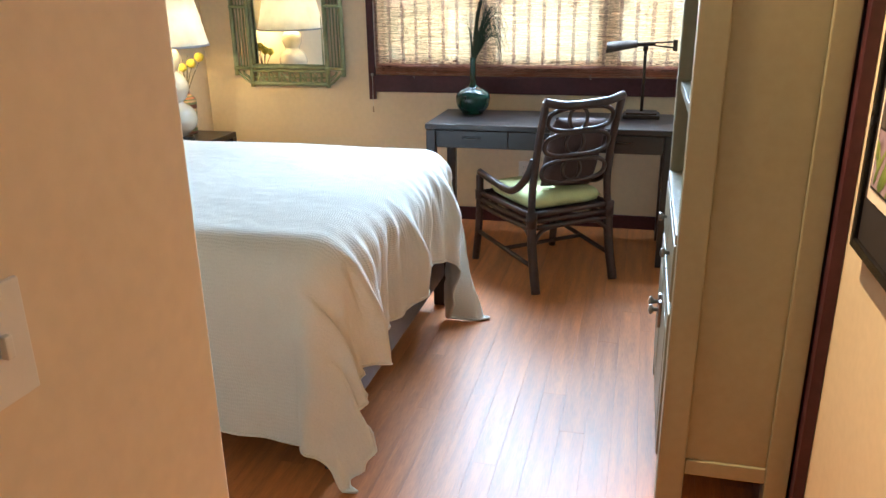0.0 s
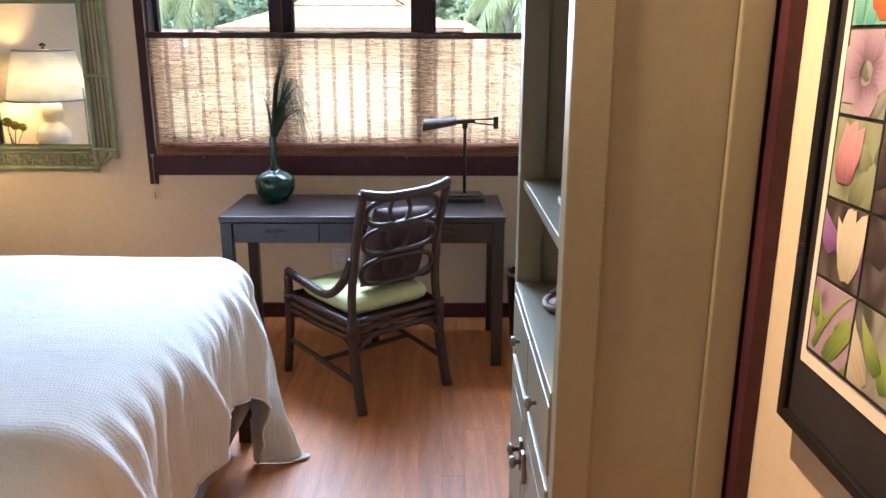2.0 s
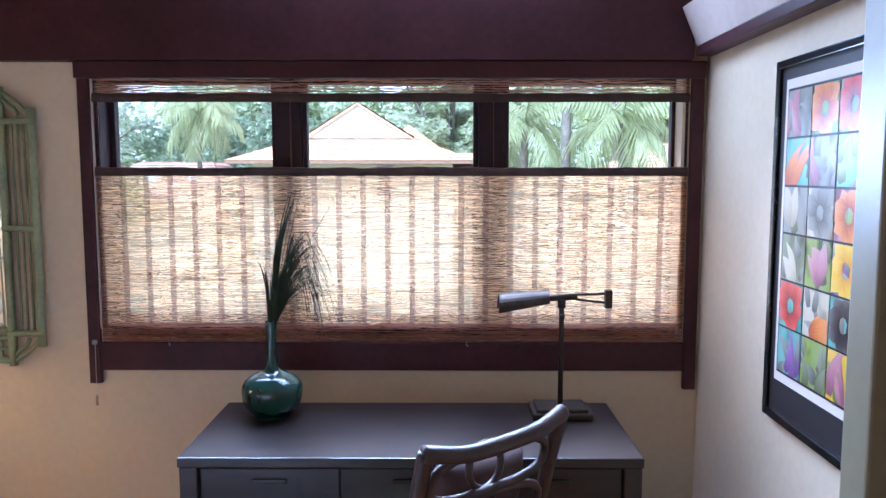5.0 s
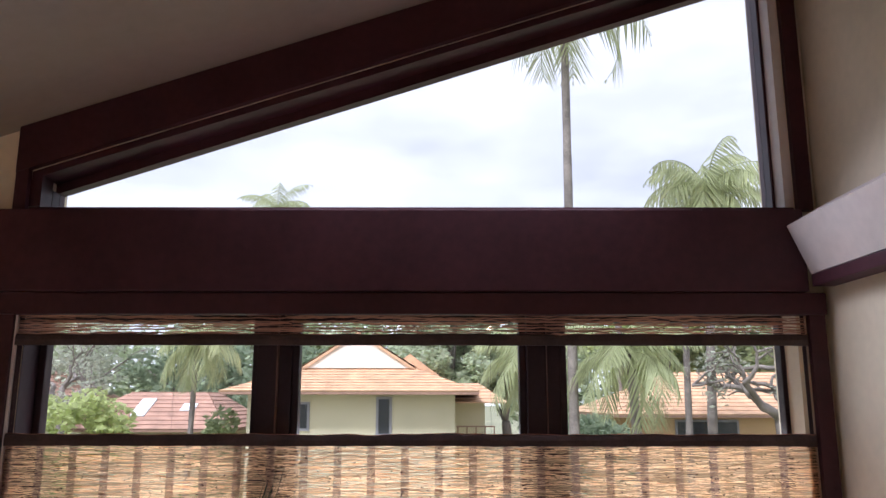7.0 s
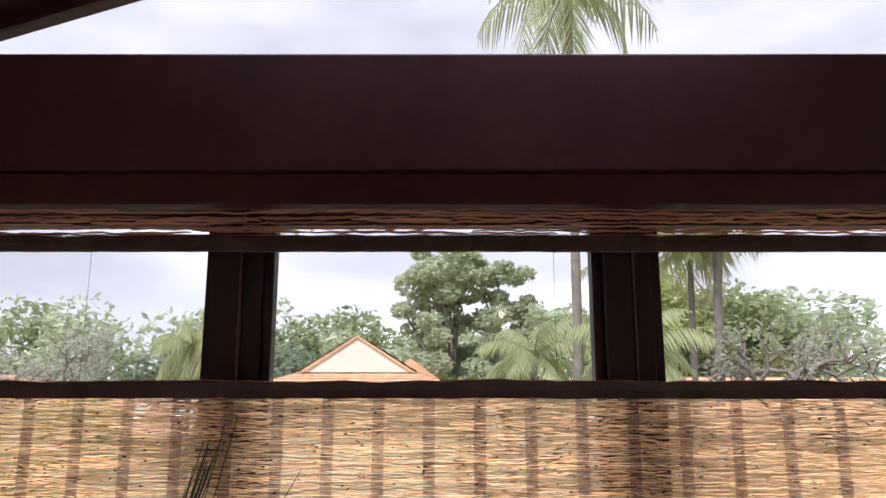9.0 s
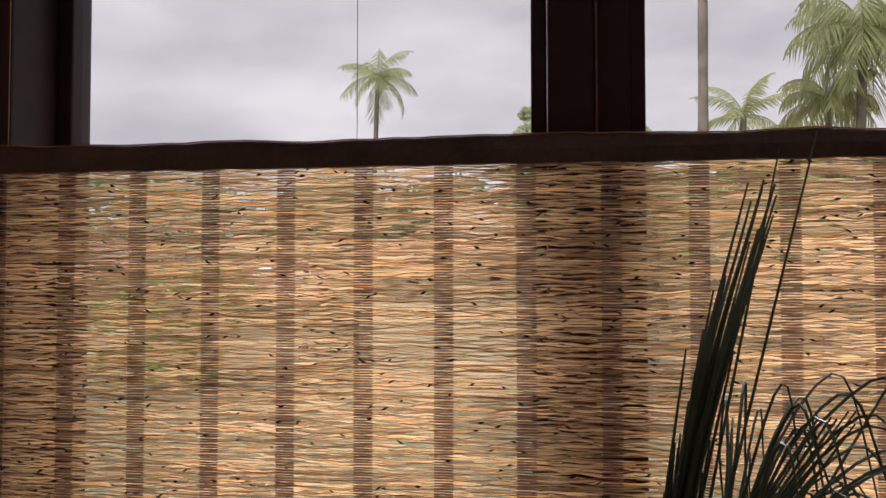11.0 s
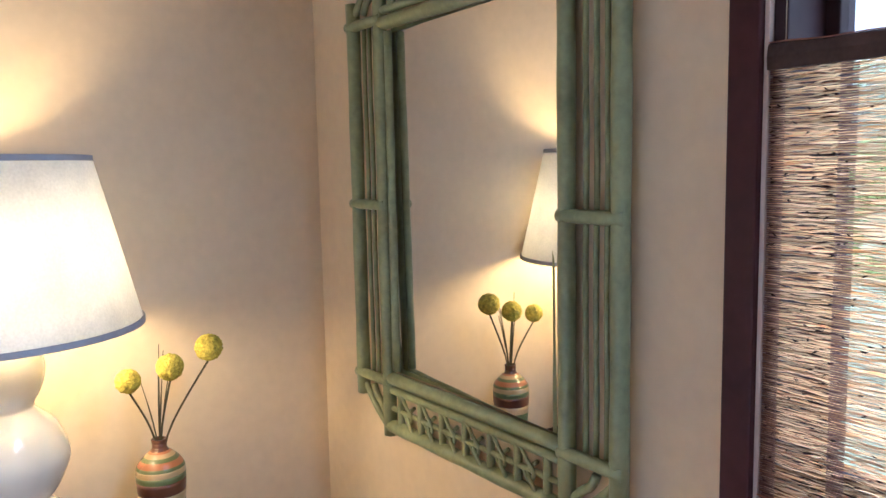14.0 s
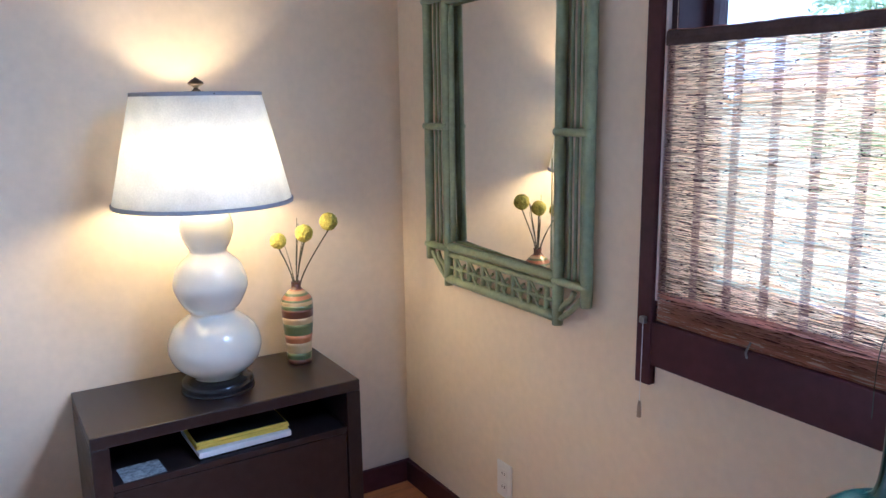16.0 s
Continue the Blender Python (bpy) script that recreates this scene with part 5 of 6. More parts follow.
# the pale signature scrawl on the dark mat
for k in range(3):
    sy, sz = 1.335 - 1.595, 0.088
    part("signature_stroke", tubed(curve_pts([(-0.0225, sy + 0.018 + 0.006 * k, sz + 0.009 - 0.006 * k), (-0.0225, sy + 0.008 + 0.005 * k, sz - 0.002), (-0.0225, sy, sz + 0.005 - 0.01 * k), (-0.0225, sy - 0.008 - 0.002 * k, sz - 0.007 - 0.004 * k)], 5), 0.0005, 4), SHADETRIM, pic1)
pic2, pb2 = picture(4.10, 3.395, 0.87, 1.865, XR + 0.008, PLAN2, 4, 6, "black-framed grid of bright flower photographs near the window", 4.045, 3.45, 0.985, 1.81)


# ---- wall plates, hall lamp, things on the cabinet shelves, waste bin ----
def outlet(m, label):
    t = thing("wall_outlet", m, label, "outlet", "wall outlets")
    part("plate", boxed(-0.036, 0.036, -0.006, 0, -0.058, 0.058, bevel=0.002), WHITE, t)
    for z in (-0.022, 0.022):
        rec = part("receptacle", boxed(-0.016, 0.016, -0.0085, -0.0062, z - 0.014, z + 0.014, bevel=0.001), WHITE, t)
        for x in (-0.006, 0.006):
            part("slot", boxed(x - 0.001, x + 0.001, -0.0092, -0.0086, z - 0.003, z + 0.006), BLACK, rec)


outlet(pose(-2.25, YB, 0.268), "white double wall outlet below the mirror")
outlet(pose(-0.69, YB, 0.345), "white double wall outlet under the desk")
sw = thing("light_switch", pose(-0.578, 0.505, 1.16), "white wall switch plate beside the doorway", "switch")
part("plate", boxed(0, 0.007, -0.058, 0.058, -0.06, 0.06, bevel=0.002), WHITE, sw)
for y in (-0.024, 0.024):
    part("toggle", boxed(0.0072, 0.016, y - 0.005, y + 0.005, -0.012, 0.012, bevel=0.002), WHITE, sw)


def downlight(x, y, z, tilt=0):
    t = thing("ceiling_downlight", pose(x, y, z, 0, tilt, 0), "small round recessed ceiling downlight out of view, lit", "light", "ceiling downlights")
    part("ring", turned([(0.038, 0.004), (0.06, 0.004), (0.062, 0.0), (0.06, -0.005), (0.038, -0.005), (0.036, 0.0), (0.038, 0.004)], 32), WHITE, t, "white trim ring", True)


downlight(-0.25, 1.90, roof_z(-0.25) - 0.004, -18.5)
# Unseen fixture, added to house the spot on the cabinet.
downlight(-0.05, -0.55, 2.395)
CLAY = material("terracotta_figure", (0.34, 0.19, 0.12), 0.6, vary=0.3, scale=20, bump=0.2)


def shelf_things():
    # cross-legged figure: crossed legs, torso, bent arms, head
    bm = bmesh.new()
    lathe(bm, [(0.0, 0.0), (0.036, 0.0), (0.042, 0.006), (0.036, 0.016), (0.022, 0.024), (0.019, 0.038), (0.023, 0.056), (0.022, 0.066), (0.010, 0.073), (0.008, 0.078)], 18)
    for s in (-1, 1):
        tube(bm, curve_pts([(0.0, s * 0.016, 0.014), (-0.022, s * 0.042, 0.012), (-0.040, s * 0.016, 0.010), (-0.040, -s * 0.012, 0.009)], 4), [0.013 - 0.00055 * k for k in range(13)], 8)
        tube(bm, curve_pts([(0.002, s * 0.021, 0.064), (-0.006, s * 0.036, 0.044), (-0.026, s * 0.034, 0.026)], 4), 0.0062, 8)
    for v in bm.verts:
        v.co.z *= 0.66
    ret = bmesh.ops.create_icosphere(bm, subdivisions=3, radius=1)
    for v in ret["verts"]:
        v.co = Vector((-0.002 + v.co.x * 0.0165, v.co.y * 0.0145, 0.068 + v.co.z * 0.021))
    fig = part("seated_figurine", bm, CLAY, None, "", True)
    fig.location = (0.235, 2.58, 0.831)
    fig.scale = (1.35, 1.35, 1.35)
    tagged(fig, "small seated clay figurine standing on the cabinet counter", "figurine")
    # shallow dish of shells
    d = thing("shell_dish", pose(0.24, 2.28, 0.831), "pale square dish of small shells on the counter", "dish")
    part("dish", boxed(-0.07, 0.07, -0.08, 0.08, 0, 0.012, bevel=0.004), WHITE, d)
    rng = random.Random(5)
    for k in range(22):
        b2 = bmesh.new()
        bmesh.ops.create_icosphere(b2, subdivisions=1, radius=rng.uniform(0.009, 0.015))
        sh = part("shell", b2, CLAY, d, "", True)
        sh.location = (rng.uniform(-0.05, 0.05), rng.uniform(-0.06, 0.06), 0.019 + rng.uniform(0, 0.008))
        sh.scale = (1, 0.8, 0.7)
    # flat player and remote on the upper shelf
    p = thing("disc_player", pose(0.285, 2.30, 1.148), "thin silver and black disc player on the shelf", "player")
    part("body", boxed(-0.10, 0.10, -0.15, 0.15, 0.003, 0.022, bevel=0.003), BLACK, p)
    part("front_panel", boxed(-0.106, -0.1005, -0.15, 0.15, 0.004, 0.021, bevel=0.001), WHITE, p, "silver white front edge")
    r = thing("remote_control", pose(0.25, 2.30, 1.1705), "black remote control lying on the player", "remote")
    part("body", boxed(-0.022, 0.022, -0.085, 0.085, 0, 0.018, bevel=0.005), BLACK, r)
    for k in range(6):
        part("button", boxed(-0.006, 0.006, -0.06 + k * 0.022, -0.05 + k * 0.022, 0.0181, 0.0205, bevel=0.001), STEEL, r)
    tv = thing("flat_television", pose(0.335, 2.43, 1.148), "black flat television standing in the cabinet, off", "television")
    part("screen", boxed(-0.02, 0.02, -0.30, 0.345, 0.05, 0.62, bevel=0.004), BLACK, tv)
    part("stand", boxed(-0.05, 0.06, -0.12, 0.12, 0.0, 0.012, bevel=0.003), BLACK, tv)
    part("neck", boxed(-0.012, 0.012, -0.03, 0.03, 0.0121, 0.0495), BLACK, tv)


shelf_things()
bm = bmesh.new()
lathe(bm, [(0.0, 0.0), (0.105, 0.0), (0.13, 0.36), (0.136, 0.365), (0.13, 0.37), (0.122, 0.36), (0.10, 0.012), (0.0, 0.012)], 28)
bin_t = thing("waste_basket", pose(0.365, 4.42, 0), "dark red-brown woven waste basket beside the desk", "basket")
part("body", bm, TRIM, bin_t, "", True)
bag = material("clear_liner", (0.5, 0.45, 0.42), 0.3, vary=0.2, bump=0.2)
part("liner", tubed([(0.133 * math.cos(a / 10), 0.133 * math.sin(a / 10), 0.372 + 0.006 * math.sin(a * 1.7)) for a in range(0, 63)], 0.008, 6), bag, bin_t, "crumpled pale bin liner", True)

# ---- outside ----
GZ = -3.2
LAWN = material("lawn_ground", (0.24, 0.24, 0.14), 0.95, vary=0.3, scale=0.15, fine=3.0, bump=0.2)
bm = bmesh.new()
bmesh.ops.create_grid(bm, x_segments=8, y_segments=8, size=1500)
bmesh.ops.translate(bm, vec=(0, 0, GZ), verts=bm.verts)
structure("ground", bm, LAWN, "green lawn and gardens below the window", "ground")
# The distance haze on the hills is mixed into their base colour.
RIDGE = material("hills_haze_tint", (0.58, 0.61, 0.62), 0.95, vary=0.1, scale=0.02, fine=0.2, bump=0.0)
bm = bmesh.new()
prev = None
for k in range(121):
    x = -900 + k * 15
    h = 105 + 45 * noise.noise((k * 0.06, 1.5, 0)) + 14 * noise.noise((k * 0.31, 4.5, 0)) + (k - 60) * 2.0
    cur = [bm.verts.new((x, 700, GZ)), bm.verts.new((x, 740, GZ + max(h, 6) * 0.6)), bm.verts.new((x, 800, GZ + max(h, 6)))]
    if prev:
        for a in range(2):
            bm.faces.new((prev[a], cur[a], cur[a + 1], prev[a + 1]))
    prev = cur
structure("backdrop_hills", bm, RIDGE, "hills in the far distance, haze put into their colour", "hills", True)

TILE = material("orange_roof_tile", (0.60, 0.37, 0.215), 0.8, vary=0.18, scale=2.0, fine=9, bump=0.2)
TILE2 = material("weathered_brown_tile", (0.40, 0.235, 0.165), 0.85, vary=0.2, scale=2.0, fine=9, bump=0.2)
STUCCO = material("cream_stucco", (0.66, 0.60, 0.40), 0.9, vary=0.07, scale=0.8, fine=12, bump=0.1)
GABLE = material("pale_gable_boards", (0.74, 0.66, 0.55), 0.85, vary=0.05, scale=0.8, fine=12, bump=0.05)
SOFFIT = material("brown_eave_board", (0.30, 0.18, 0.12), 0.7, vary=0.15)
DARKGLASS = material("dark_window_glass", (0.03, 0.035, 0.04), 0.08, vary=0.1, bump=0.0)
FRAMEWOOD = material("grey_window_frame", (0.30, 0.29, 0.30), 0.6, vary=0.1)
SKYLIGHT = material("milky_skylight", (0.70, 0.74, 0.76), 0.25, vary=0.05, bump=0.0)


def courses(bm, a, b, c, d, n):
    """Overlapping tile courses from the eave a-b up to d-c."""
    a, b, c, d = (Vector(v) for v in (a, b, c, d))
    nrm = (b - a).cross(d - a).normalized()
    if nrm.z < 0:
        nrm = -nrm
    for k in range(n):
        t0, t1 = k / n, min(1.0, (k + 1.25) / n)
        p = [a.lerp(d, t0) + nrm * 0.06, b.lerp(c, t0) + nrm * 0.06, b.lerp(c, t1) + nrm * 0.02, a.lerp(d, t1) + nrm * 0.02]
        q = [a.lerp(d, t0), b.lerp(c, t0)]
        v = [bm.verts.new(x) for x in p + q]
        bm.faces.new(v[:4])
        bm.faces.new((v[4], v[5], v[1], v[0]))
    return bm


def hip_house(name, x0, x1, y0, y1, zw, label, ix0, ix1, iy0, iy1, ze, zi, tile, over=0.9, n=9, gable=None, windows=(), wall=STUCCO):
    t = thing(name, pose((x0 + x1) / 2, (y0 + y1) / 2, GZ), label, "house", "houses across the garden")
    o = Vector(((x0 + x1) / 2, (y0 + y1) / 2, GZ))

    def sh(bm):
        bmesh.ops.translate(bm, vec=-o, verts=bm.verts)
        return bm
    body = part("wall", sh(boxed(x0, x1, y0, y1, GZ, zw)), wall, t)
    ex0, ex1, ey0, ey1 = x0 - over, x1 + over, y0 - over, y1 + over
    part("soffit", sh(boxed(ex0, ex1, ey0, ey1, ze - 0.10, ze - 0.005)), SOFFIT, t, "brown eave boards")
    bm = bmesh.new()
    E = [(ex0, ey0, ze), (ex1, ey0, ze), (ex1, ey1, ze), (ex0, ey1, ze)]
    I = [(ix0, iy0, zi), (ix1, iy0, zi), (ix1, iy1, zi), (ix0, iy1, zi)]
    for k in range(4):
        courses(bm, E[k], E[(k + 1) % 4], I[(k + 1) % 4], I[k], n)
    part("roof", sh(bm), tile, t, "rows of clay roof tiles")
    if gable:
        zt, xm = gable
        part("gable", sh(prism(bmesh.new(), [(ix0 + 0.06, zi - 0.02), (ix1 - 0.06, zi - 0.02), (xm, zt - 0.10)], "y", iy0 - 0.24, iy1 - 0.1)), GABLE, t, "pale boarded gable")
        bm = bmesh.new()
        courses(bm, (ix0 - 0.1, iy0 - 0.25, zi), (ix0 - 0.1, iy1, zi), (xm, iy1, zt), (xm, iy0 - 0.25, zt), 6)
        courses(bm, (ix1 + 0.1, iy1, zi), (ix1 + 0.1, iy0 - 0.25, zi), (xm, iy0 - 0.25, zt), (xm, iy1, zt), 6)
        part("upper_roof", sh(bm), tile, t, "rows of clay roof tiles")
        for xe, sg in ((ix0 - 0.1, 1), (ix1 + 0.1, -1)):
            part("barge_board", sh(prism(bmesh.new(), [(xe, zi - 0.02), (xm, zt), (xm, zt - 0.11), (xe + sg * 0.22, zi - 0.02)], "y", iy0 - 0.30, iy0 - 0.252)), tile, t, "thin terracotta edge of the gable")
    else:
        part("roof_cap", sh(boxed(ix0, ix1, iy0, iy1, zi - 0.2, zi + 0.06)), tile, t)
    for wx0, wx1, wz0, wz1 in windows:
        w = part("window", sh(boxed(wx0, wx1, y0 - 0.06, y0 + 0.02, wz0, wz1)), FRAMEWOOD, t)
        part("pane", sh(boxed(wx0 + 0.1, wx1 - 0.1, y0 - 0.075, y0 - 0.062, wz0 + 0.1, wz1 - 0.1)), DARKGLASS, w)
    return t, sh


h1, sh1 = hip_house("garden_house", -8.2, -0.09, 33, 42, 1.95, "cream stucco house with an orange tiled gable roof", -6.2, -1.8, 34, 40, 1.98, 2.96, TILE, gable=(4.40, -4.02),
                    windows=((-3.17, -2.55, 0.30, 1.80), (-6.35, -5.75, 0.50, 1.60)))
part("annex", sh1(boxed(-0.085, 1.15, 34.6, 41, GZ, 1.55)), STUCCO, h1)
part("annex_roof", sh1(courses(bmesh.new(), (-0.2, 33.2, 1.55), (2.0, 33.2, 1.55), (1.0, 37.5, 2.4), (-0.2, 37.5, 2.4), 6)), TILE, h1)
part("rear_roof", sh1(prism(bmesh.new(), [(-3.6, 2.4), (-2.02, 3.66), (-0.1, 2.25)], "y", 36.2, 41)), TILE, h1, "second tiled ridge behind the gable")
for k in range(2):
    part("balcony_rail", sh1(boxed(-0.05, 1.5, 33.62, 33.68, 0.62 - k * 0.5, 0.68 - k * 0.5)), SOFFIT, h1)
for k in range(5):
    part("balcony_post", sh1(boxed(0.0 + k * 0.36, 0.05 + k * 0.36, 33.63, 33.67, -0.6, 0.68)), SOFFIT, h1)
hip_house("roof_house", -17.2, -11.2, 38.6, 46, 0.3, "low house with a brown tiled roof and skylights", -16.0, -12.2, 41, 43, 0.35, 2.0, TILE2, n=9)
for sx in (-14.75, -12.6):
    sk = thing("skylight", pose(sx, 39.5, 1.28), "milky white skylight set in the brown roof", "skylight", "skylights on the brown roof")
    bm = boxed(-0.33, 0.33, -0.85 if sx < -14 else -0.35, 0.85 if sx < -14 else 0.35, -0.05, 0.08)
    ob = part("pane", bm, SKYLIGHT, sk)
    ob.rotation_euler = (radians(27), 0, 0)
hip_house("far_house", -32, -23.2, 45, 55, 1.5, "tan house with brown roof behind bushes", -29, -25, 48, 52, 1.6, 3.4, TILE2, n=8)
hip_house("long_house", 7.6, 24, 37, 47, 1.0, "long ochre house with a wide orange tiled roof", 11.0, 21, 41, 43, 1.05, 3.0, TILE, n=12,
          windows=((9.6, 12.4, 0.10, 0.85), (14.2, 17.2, 0.10, 0.85)), wall=material("ochre_stucco", (0.62, 0.42, 0.22), 0.9, vary=0.07, scale=0.8, fine=12, bump=0.1))

# Haze and glare are put into leaf and frond colours: lifted and greyed.
LEAF_HAZE_TINT, *LEAF = [translucent("leaf_" + n, c, tuple(min(1, v * 1.9) for v in c), 0.45, fine=8, island=0.45) for n, c in
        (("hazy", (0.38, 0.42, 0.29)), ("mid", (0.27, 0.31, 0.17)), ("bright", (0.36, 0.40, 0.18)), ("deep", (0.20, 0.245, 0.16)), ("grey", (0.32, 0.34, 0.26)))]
FROND = translucent("palm_frond", (0.36, 0.39, 0.22), (0.60, 0.64, 0.36), 0.45, fine=8, island=0.3)
BARK = material("grey_bark", (0.22, 0.19, 0.16), 0.9, vary=0.25, scale=3, fine=14, bump=0.5)


def leaf_cloud(rng, clumps, per, size):
    vs, fs = [], []
    for (cx, cy, cz), r in clumps:
        for _ in range(per):
            d = Vector((rng.gauss(0, 1), rng.gauss(0, 1), rng.gauss(0, 0.8))).normalized() * r * rng.uniform(0.45, 1.05) ** 0.6
            p = Vector((cx, cy, cz)) + Vector((d.x, d.y, d.z * 0.8))
            a = Vector((rng.gauss(0, 1), rng.gauss(0, 1), rng.gauss(0, 0.5))).normalized()
            b = a.cross(Vector((rng.gauss(0, 1), rng.gauss(0, 1), rng.gauss(0, 1)))).normalized()
            s = size * rng.uniform(0.6, 1.3)
            i = len(vs)
            vs += [tuple(p - a * s), tuple(p + b * s * 0.45), tuple(p + a * s), tuple(p - b * s * 0.45)]
            fs.append((i, i + 1, i + 2, i + 3))
    return vs, fs


def tree(x, y, top, spread, leaf, label, seed, trunk=True, clumps=14, per=170, size=0.22, low=None, name="tree", bare=0.0, grp="garden trees", rad=1.0):
    rng = random.Random(seed)
    t = thing(name, pose(x, y, GZ), label, "tree" if trunk else "bush", grp)
    H = top - GZ
    low = (H * 0.45 if trunk else 0.3) if low is None else low - GZ
    cl = []
    for k in range(clumps):
        a, r = rng.uniform(0, 6.28), spread * math.sqrt(rng.uniform(0.02, 1)) * 0.85
        z = rng.uniform(low, H - spread * 0.18)
        k2 = 1 - 0.45 * abs((z - low) / max(0.1, H - low) * 2 - 1)
        cl.append(((math.cos(a) * r * k2, math.sin(a) * r * k2, z), spread * rad * rng.uniform(0.24, 0.42)))
    if trunk:
        fork = low * 0.72
        tr = part("trunk", tubed(curve_pts([(0, 0, 0), (0.15, 0.05, fork * 0.5), (0.0, 0.1, fork)], 4), [0.05 * H * 0.55 * (1 - 0.04 * k) for k in range(9)], 9), BARK, t, "", True)
        for k, (c, r) in enumerate(cl[:9]):
            c = Vector(c)
            mid = Vector((c.x * 0.45 + rng.uniform(-0.3, 0.3), c.y * 0.45, fork + (c.z - fork) * 0.55 + rng.uniform(-0.2, 0.3)))
            limb = part("limb", tubed(curve_pts([(0, 0.1, fork - 0.15), mid, c], 4), [0.10 * (1 - k2 / 11) + 0.02 for k2 in range(9)], 7), BARK, tr, "", True)
            if bare:
                for q in range(4):
                    e = c + Vector((rng.uniform(-1, 1), rng.uniform(-1, 1), rng.uniform(0.1, 1))) * spread * 0.32
                    part("twig", tubed(curve_pts([c, c.lerp(e, 0.5) + Vector((rng.uniform(-0.2, 0.2), 0, 0.1)), e], 3), 0.028, 5), BARK, tr, "", True)
    me = bpy.data.meshes.new("crown")
    me.from_pydata(*(lambda vf: (vf[0], [], vf[1]))(leaf_cloud(rng, cl, int(per * (1 - bare)), size)))
    me.materials.append(leaf)
    cr = new("crown", me)
    cr.parent = t
    cr["kind"] = "stuff"
    return t


def palm(x, y, crown_z, length, seed, label, fronds=18, lean=(0.3, 0.0), thick=0.16, droop=1.0):
    rng = random.Random(seed)
    t = thing("palm_tree", pose(x, y, GZ), label, "palm tree", "palms in the garden")
    H = crown_z - GZ
    pts = curve_pts([(-lean[0], -lean[1], 0), (-lean[0] * 0.7, -lean[1] * 0.5, H * 0.4), (0, 0, H)], 8)
    part("trunk", tubed(pts, [thick * (1.15 - 0.35 * k / 16) * (1.05 if k % 2 else 0.97) for k in range(len(pts))], 9), BARK, t, "grey ringed trunk", True)
    for k in range(fronds):
        a = k * 2.399 + rng.uniform(-0.25, 0.25)
        up = 1.35 - 2.0 * k / fronds + rng.uniform(-0.15, 0.15)
        L = length * rng.uniform(0.85, 1.1)
        dx, dy = math.cos(a), math.sin(a)
        c = [(0, 0, H)]
        n = 9
        px, pz, ang = 0.0, H, up
        for q in range(n):
            px += math.cos(ang) * L / n
            pz += math.sin(ang) * L / n
            ang -= (0.16 + 0.12 * q / n) * droop
            c.append((dx * px, dy * px, pz))
        spine = [Vector(p) for p in c]
        bm = bmesh.new()
        tube(bm, spine, [0.035 * (1 - 0.85 * q / n) for q in range(n + 1)], 4)
        side = Vector((-dy, dx, 0))
        m = 26
        for j in range(2, m):
            u = j / m * n
            i0 = min(int(u), n - 1)
            p = spine[i0].lerp(spine[i0 + 1], u - i0)
            d = (spine[i0 + 1] - spine[i0]).normalized()
            wl = L * 0.30 * math.sin(min(1, j / m * 1.05 + 0.08) * math.pi) ** 0.6 + 0.05
            for s in (-1, 1):
                tip = p + side * s * wl * rng.uniform(0.45, 0.75) + d * wl * 0.45 + Vector((0, 0, -wl * 0.75 * droop + rng.uniform(-0.12, 0.06)))
                w = d * (0.03 + 0.008 * L)
                midp = p.lerp(tip, 0.5) + Vector((0, 0, 0.05 * wl))
                v = [bm.verts.new(z) for z in (p - w * 0.6, p + w * 0.6, midp + w * 0.8, tip, midp - w * 0.8)]
                bm.faces.new(v)
        part("frond", bm, FROND, t)
    return t


palm(3.46, 26, 15.0, 4.1, 1, "very tall slender palm with a small crown", 16, (0.1, 0.0), 0.15, 1.15)
palm(9.25, 30, 9.3, 3.4, 2, "leafy coconut palm with arching fronds", 26, (0.5, 0.0), 0.17, 1.2)
palm(8.5, 31, 7.2, 2.4, 3, "shorter palm beside the taller one", 14, (0.2, 0.0), 0.13, 1.2)
palm(-13.5, 60, 16.2, 4.0, 4, "distant palm against the sky", 15, (0.5, 0.2), 0.2, 0.9)
palm(-10.5, 33.6, 3.9, 2.6, 5, "slim palm with drooping fronds beside the house", 16, (0.1, 0), 0.12, 1.25)
palm(9.2, 45, 9.6, 3.2, 6, "young palm with upright fronds", 13, (0.2, 0), 0.2, 0.7)
palm(2.2, 27, 3.1, 2.6, 7, "broad yellow-green palm by the terrace", 15, (0.1, 0), 0.16, 1.0)
palm(4.9, 25, 3.0, 2.7, 8, "broad garden palm with hanging fronds", 17, (-0.2, 0), 0.16, 1.1)
tree(-15.6, 34, 2.0, 2.6, LEAF[1], "bright green leafy shrub", 11, False, 16, 170, 0.2)
tree(-19.5, 36, 1.4, 2.4, LEAF[1], "bright green leafy shrub", 12, False, 14, 170, 0.2)
tree(-10.0, 35.5, 1.2, 1.9, LEAF[0], "dense dark green shrub", 13, False, 14, 150, 0.18)
tree(-25, 52, 6.5, 5.5, LEAF[3], "spreading grey-green tree with bare limbs", 14, True, 16, 150, 0.28, low=2.0, bare=0.35)
tree(-16.5, 55, 6.2, 5.0, LEAF[2], "dark green spreading tree", 15, True, 18, 190, 0.3, low=0.5)
tree(-10.5, 50, 5.4, 4.4, LEAF[2], "dark green broad garden tree", 16, True, 16, 190, 0.3, low=0.0)
tree(-6.0, 62, 7.5, 5.0, LEAF_HAZE_TINT, "leafy tree behind the house", 17, True, 16, 170, 0.32, low=1.0)
tree(-0.2, 45, 10.6, 3.6, LEAF_HAZE_TINT, "leafy green tree with an uneven crown", 18, True, 80, 200, 0.2, low=2.0, rad=0.6)
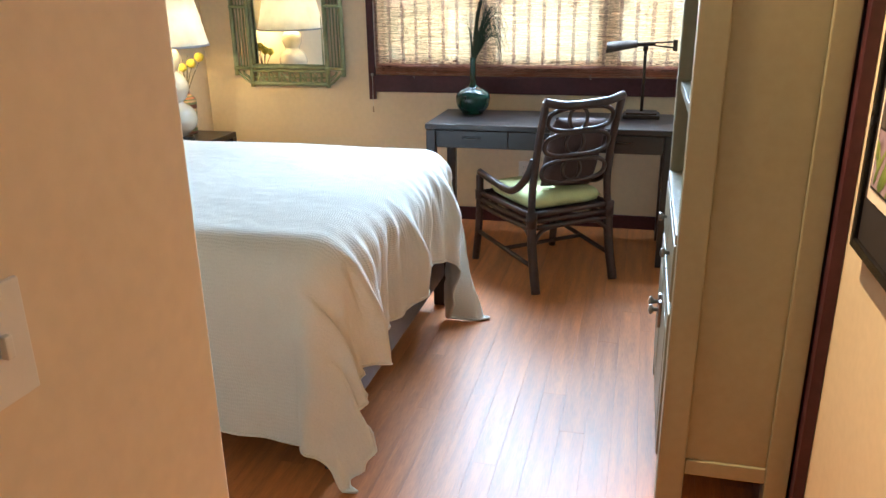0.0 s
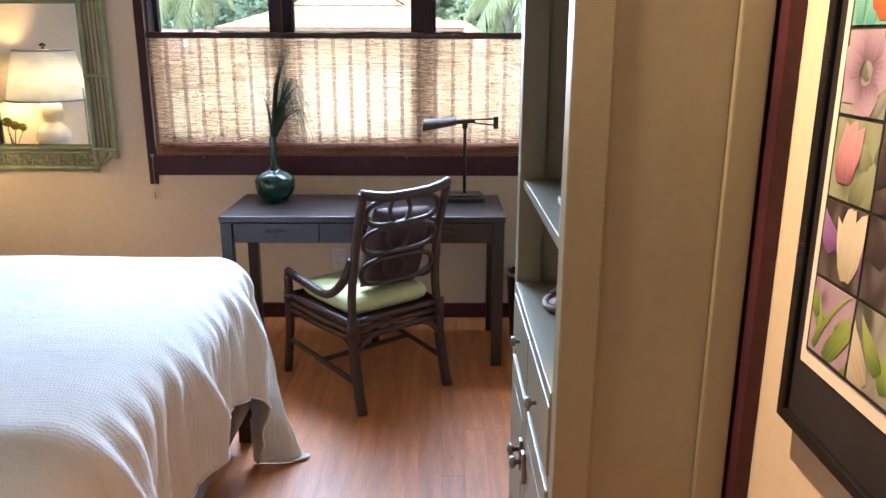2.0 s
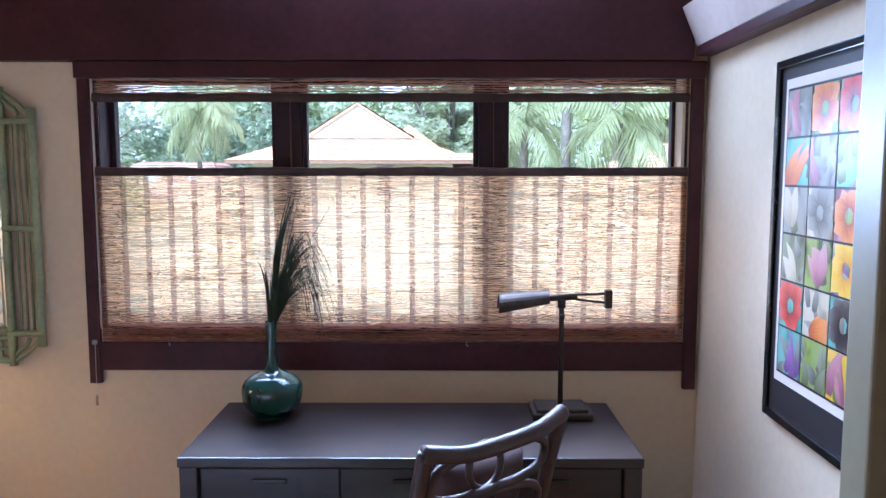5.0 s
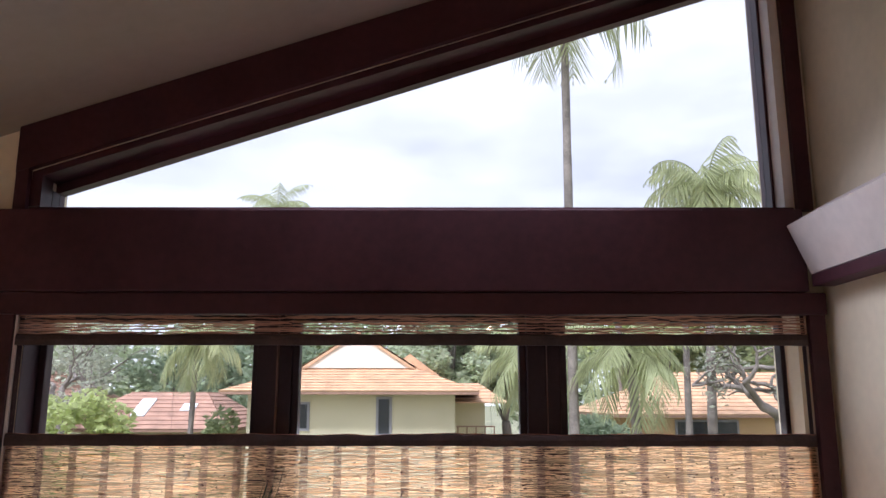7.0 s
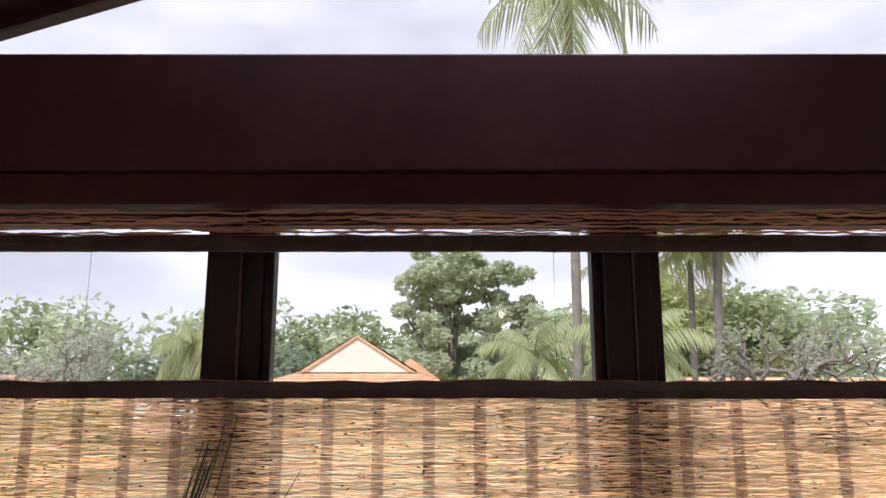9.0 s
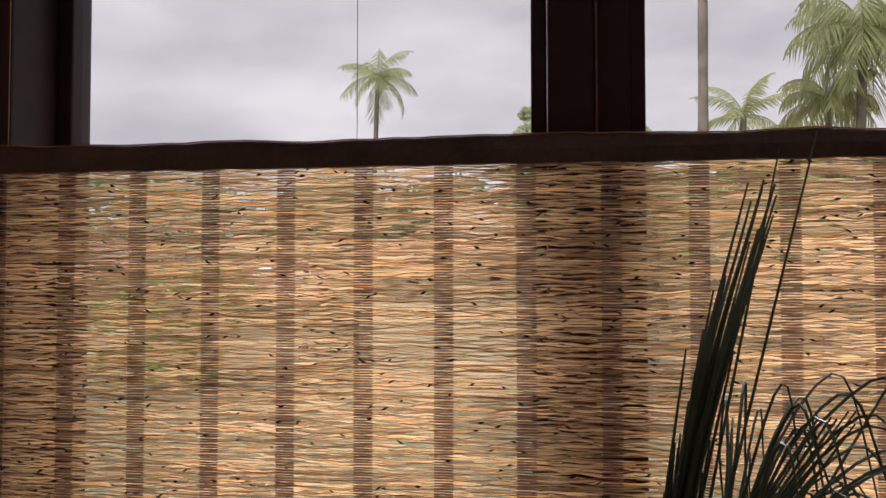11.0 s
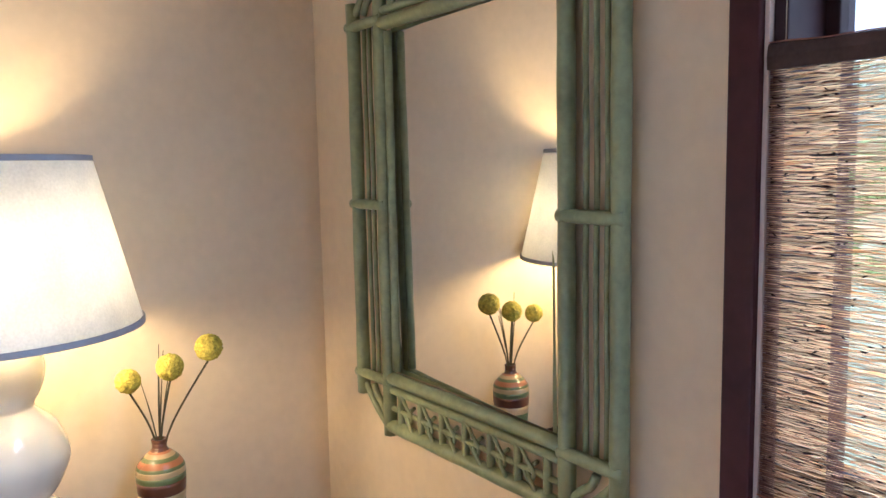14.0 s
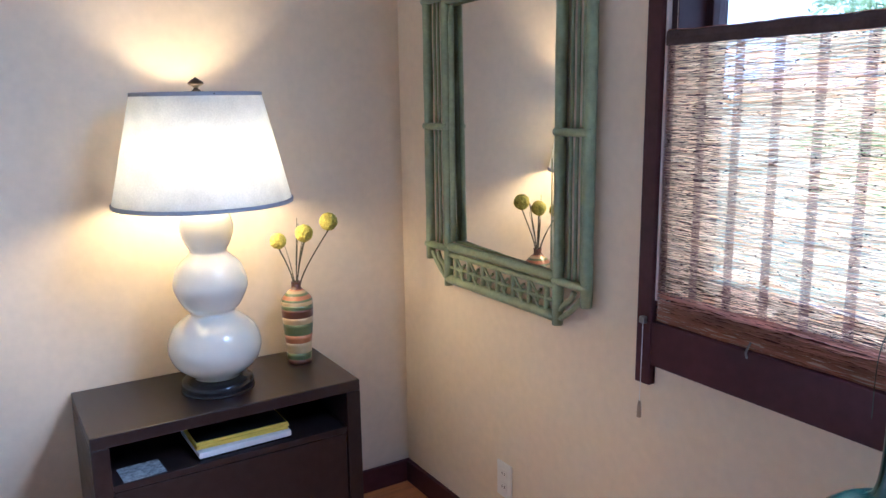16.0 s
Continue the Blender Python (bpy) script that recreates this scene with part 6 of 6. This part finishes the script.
tree(2.9, 46, 9.9, 2.8, LEAF_HAZE_TINT, "small yellow-green leafy tree", 19, True, 60, 190, 0.19, low=2.0, rad=0.6)
tree(12.0, 50, 9.8, 3.6, LEAF[1], "yellow-green hedge of trees", 20, True, 60, 170, 0.24, low=0.0)
tree(17.5, 52, 9.0, 4.8, LEAF[0], "leafy green tree in the gardens", 21, True, 55, 170, 0.3, low=0.5)
tree(21, 55, 7.6, 5.5, LEAF[0], "leafy green tree in the gardens", 22, True, 55, 170, 0.32, low=0.5)
tree(4.4, 31, 1.3, 2.4, LEAF[2], "dark green garden shrub", 26, False, 14, 150, 0.2)
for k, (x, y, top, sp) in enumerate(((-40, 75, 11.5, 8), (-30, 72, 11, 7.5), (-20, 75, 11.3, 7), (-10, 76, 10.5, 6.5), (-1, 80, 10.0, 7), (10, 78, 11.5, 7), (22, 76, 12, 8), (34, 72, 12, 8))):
    tree(x, y, top, sp, LEAF_HAZE_TINT if k % 3 else LEAF[0], "far green tree beyond the houses, paled with haze in the colour", 40 + k, True, 34, 150, 0.42, low=0.0, grp="far trees")



def gnarled_tree(x, y, fork, reach, seed, label, leaves=0.0):
    """A leafless old tree: a leaning trunk and thick limbs that twist, fork and thin out."""
    rng = random.Random(seed)
    t = thing("bare_tree", pose(x, y, GZ), label, "tree", "bare trees in the garden")
    H = fork - GZ
    lean = rng.uniform(-0.4, 0.4)
    tr = part("trunk", tubed(curve_pts([(0, 0, 0), (lean * 0.3 + 0.2, 0, H * 0.5), (lean, 0, H)], 5), [0.30 - 0.012 * k for k in range(11)], 9), BARK, t, "", True)
    tips = []

    def grow(p, d, length, r, level):
        pts, q = [p], Vector(p)
        d = d.normalized()
        for k in range(5):
            d = (d + Vector((rng.gauss(0, 0.36), rng.gauss(0, 0.25), rng.gauss(0.02, 0.32)))).normalized()
            q = q + d * length / 5
            pts.append(q.copy())
        fine = curve_pts(pts, 3)
        n = len(fine) - 1
        part("limb", tubed(fine, [r * (1 - 0.5 * k / n) for k in range(n + 1)], 7), BARK, tr, "", True)
        if level == 0:
            tips.append((tuple(q), reach * 0.10))
            return
        for k in range(rng.choice((2, 2, 3))):
            side = Vector((rng.uniform(-1, 1), rng.uniform(-0.6, 0.6), rng.uniform(-0.25, 0.75)))
            grow(pts[-1] if k else pts[3 + rng.randrange(2)], d * 0.5 + side, length * rng.uniform(0.6, 0.8), r * 0.56, level - 1)
    for k in range(4):
        a = -1.2 + 0.8 * k
        grow(Vector((lean, 0, H - 0.1)), Vector((math.sin(a) * 1.4, rng.uniform(-0.5, 0.5), 0.75)), reach * 0.42, 0.17, 3)
    if leaves:
        me = bpy.data.meshes.new("leaves")
        vs, fs = leaf_cloud(rng, tips, int(60 * leaves), 0.10)
        me.from_pydata(vs, [], fs)
        me.materials.append(LEAF[3])
        cr = new("leaves", me)
        cr.parent = t
        cr["kind"] = "stuff"


gnarled_tree(10.7, 29, 1.2, 4.6, 5, "grey leafless tree with twisted spreading limbs", 0.25)
gnarled_tree(12.6, 30, 0.9, 4.6, 6, "grey leafless tree with a leaning twisted trunk", 0.2)
gnarled_tree(-17.4, 37, 1.4, 4.0, 7, "grey bare spreading tree beside the shrubs", 0.35)

# ---- floor planks ----
def planks():
    rng = random.Random(21)
    w = 0.088
    shapes = {}
    x = XL - 0.05
    while x < XR + 0.05:
        y = -1.7 + rng.uniform(-1.2, 0)
        while y < YB + 0.05:
            L = rng.choice((1.5, 1.9, 2.4))
            a, b = max(y, -1.7), min(y + L, YB + 0.05)
            if b - a > 0.1:
                key = round(b - a, 2)
                if key not in shapes:
                    shapes[key] = mesh_of("plank", boxed(0.0002, w - 0.0002, 0.0002, key - 0.0002, -0.0035, 0.0, bevel=0.0005), FLOOR)
                p = new("plank", shapes[key])
                p.parent = floor
                p.location = (x, a, 0)
            y += L
        x += w


planks()
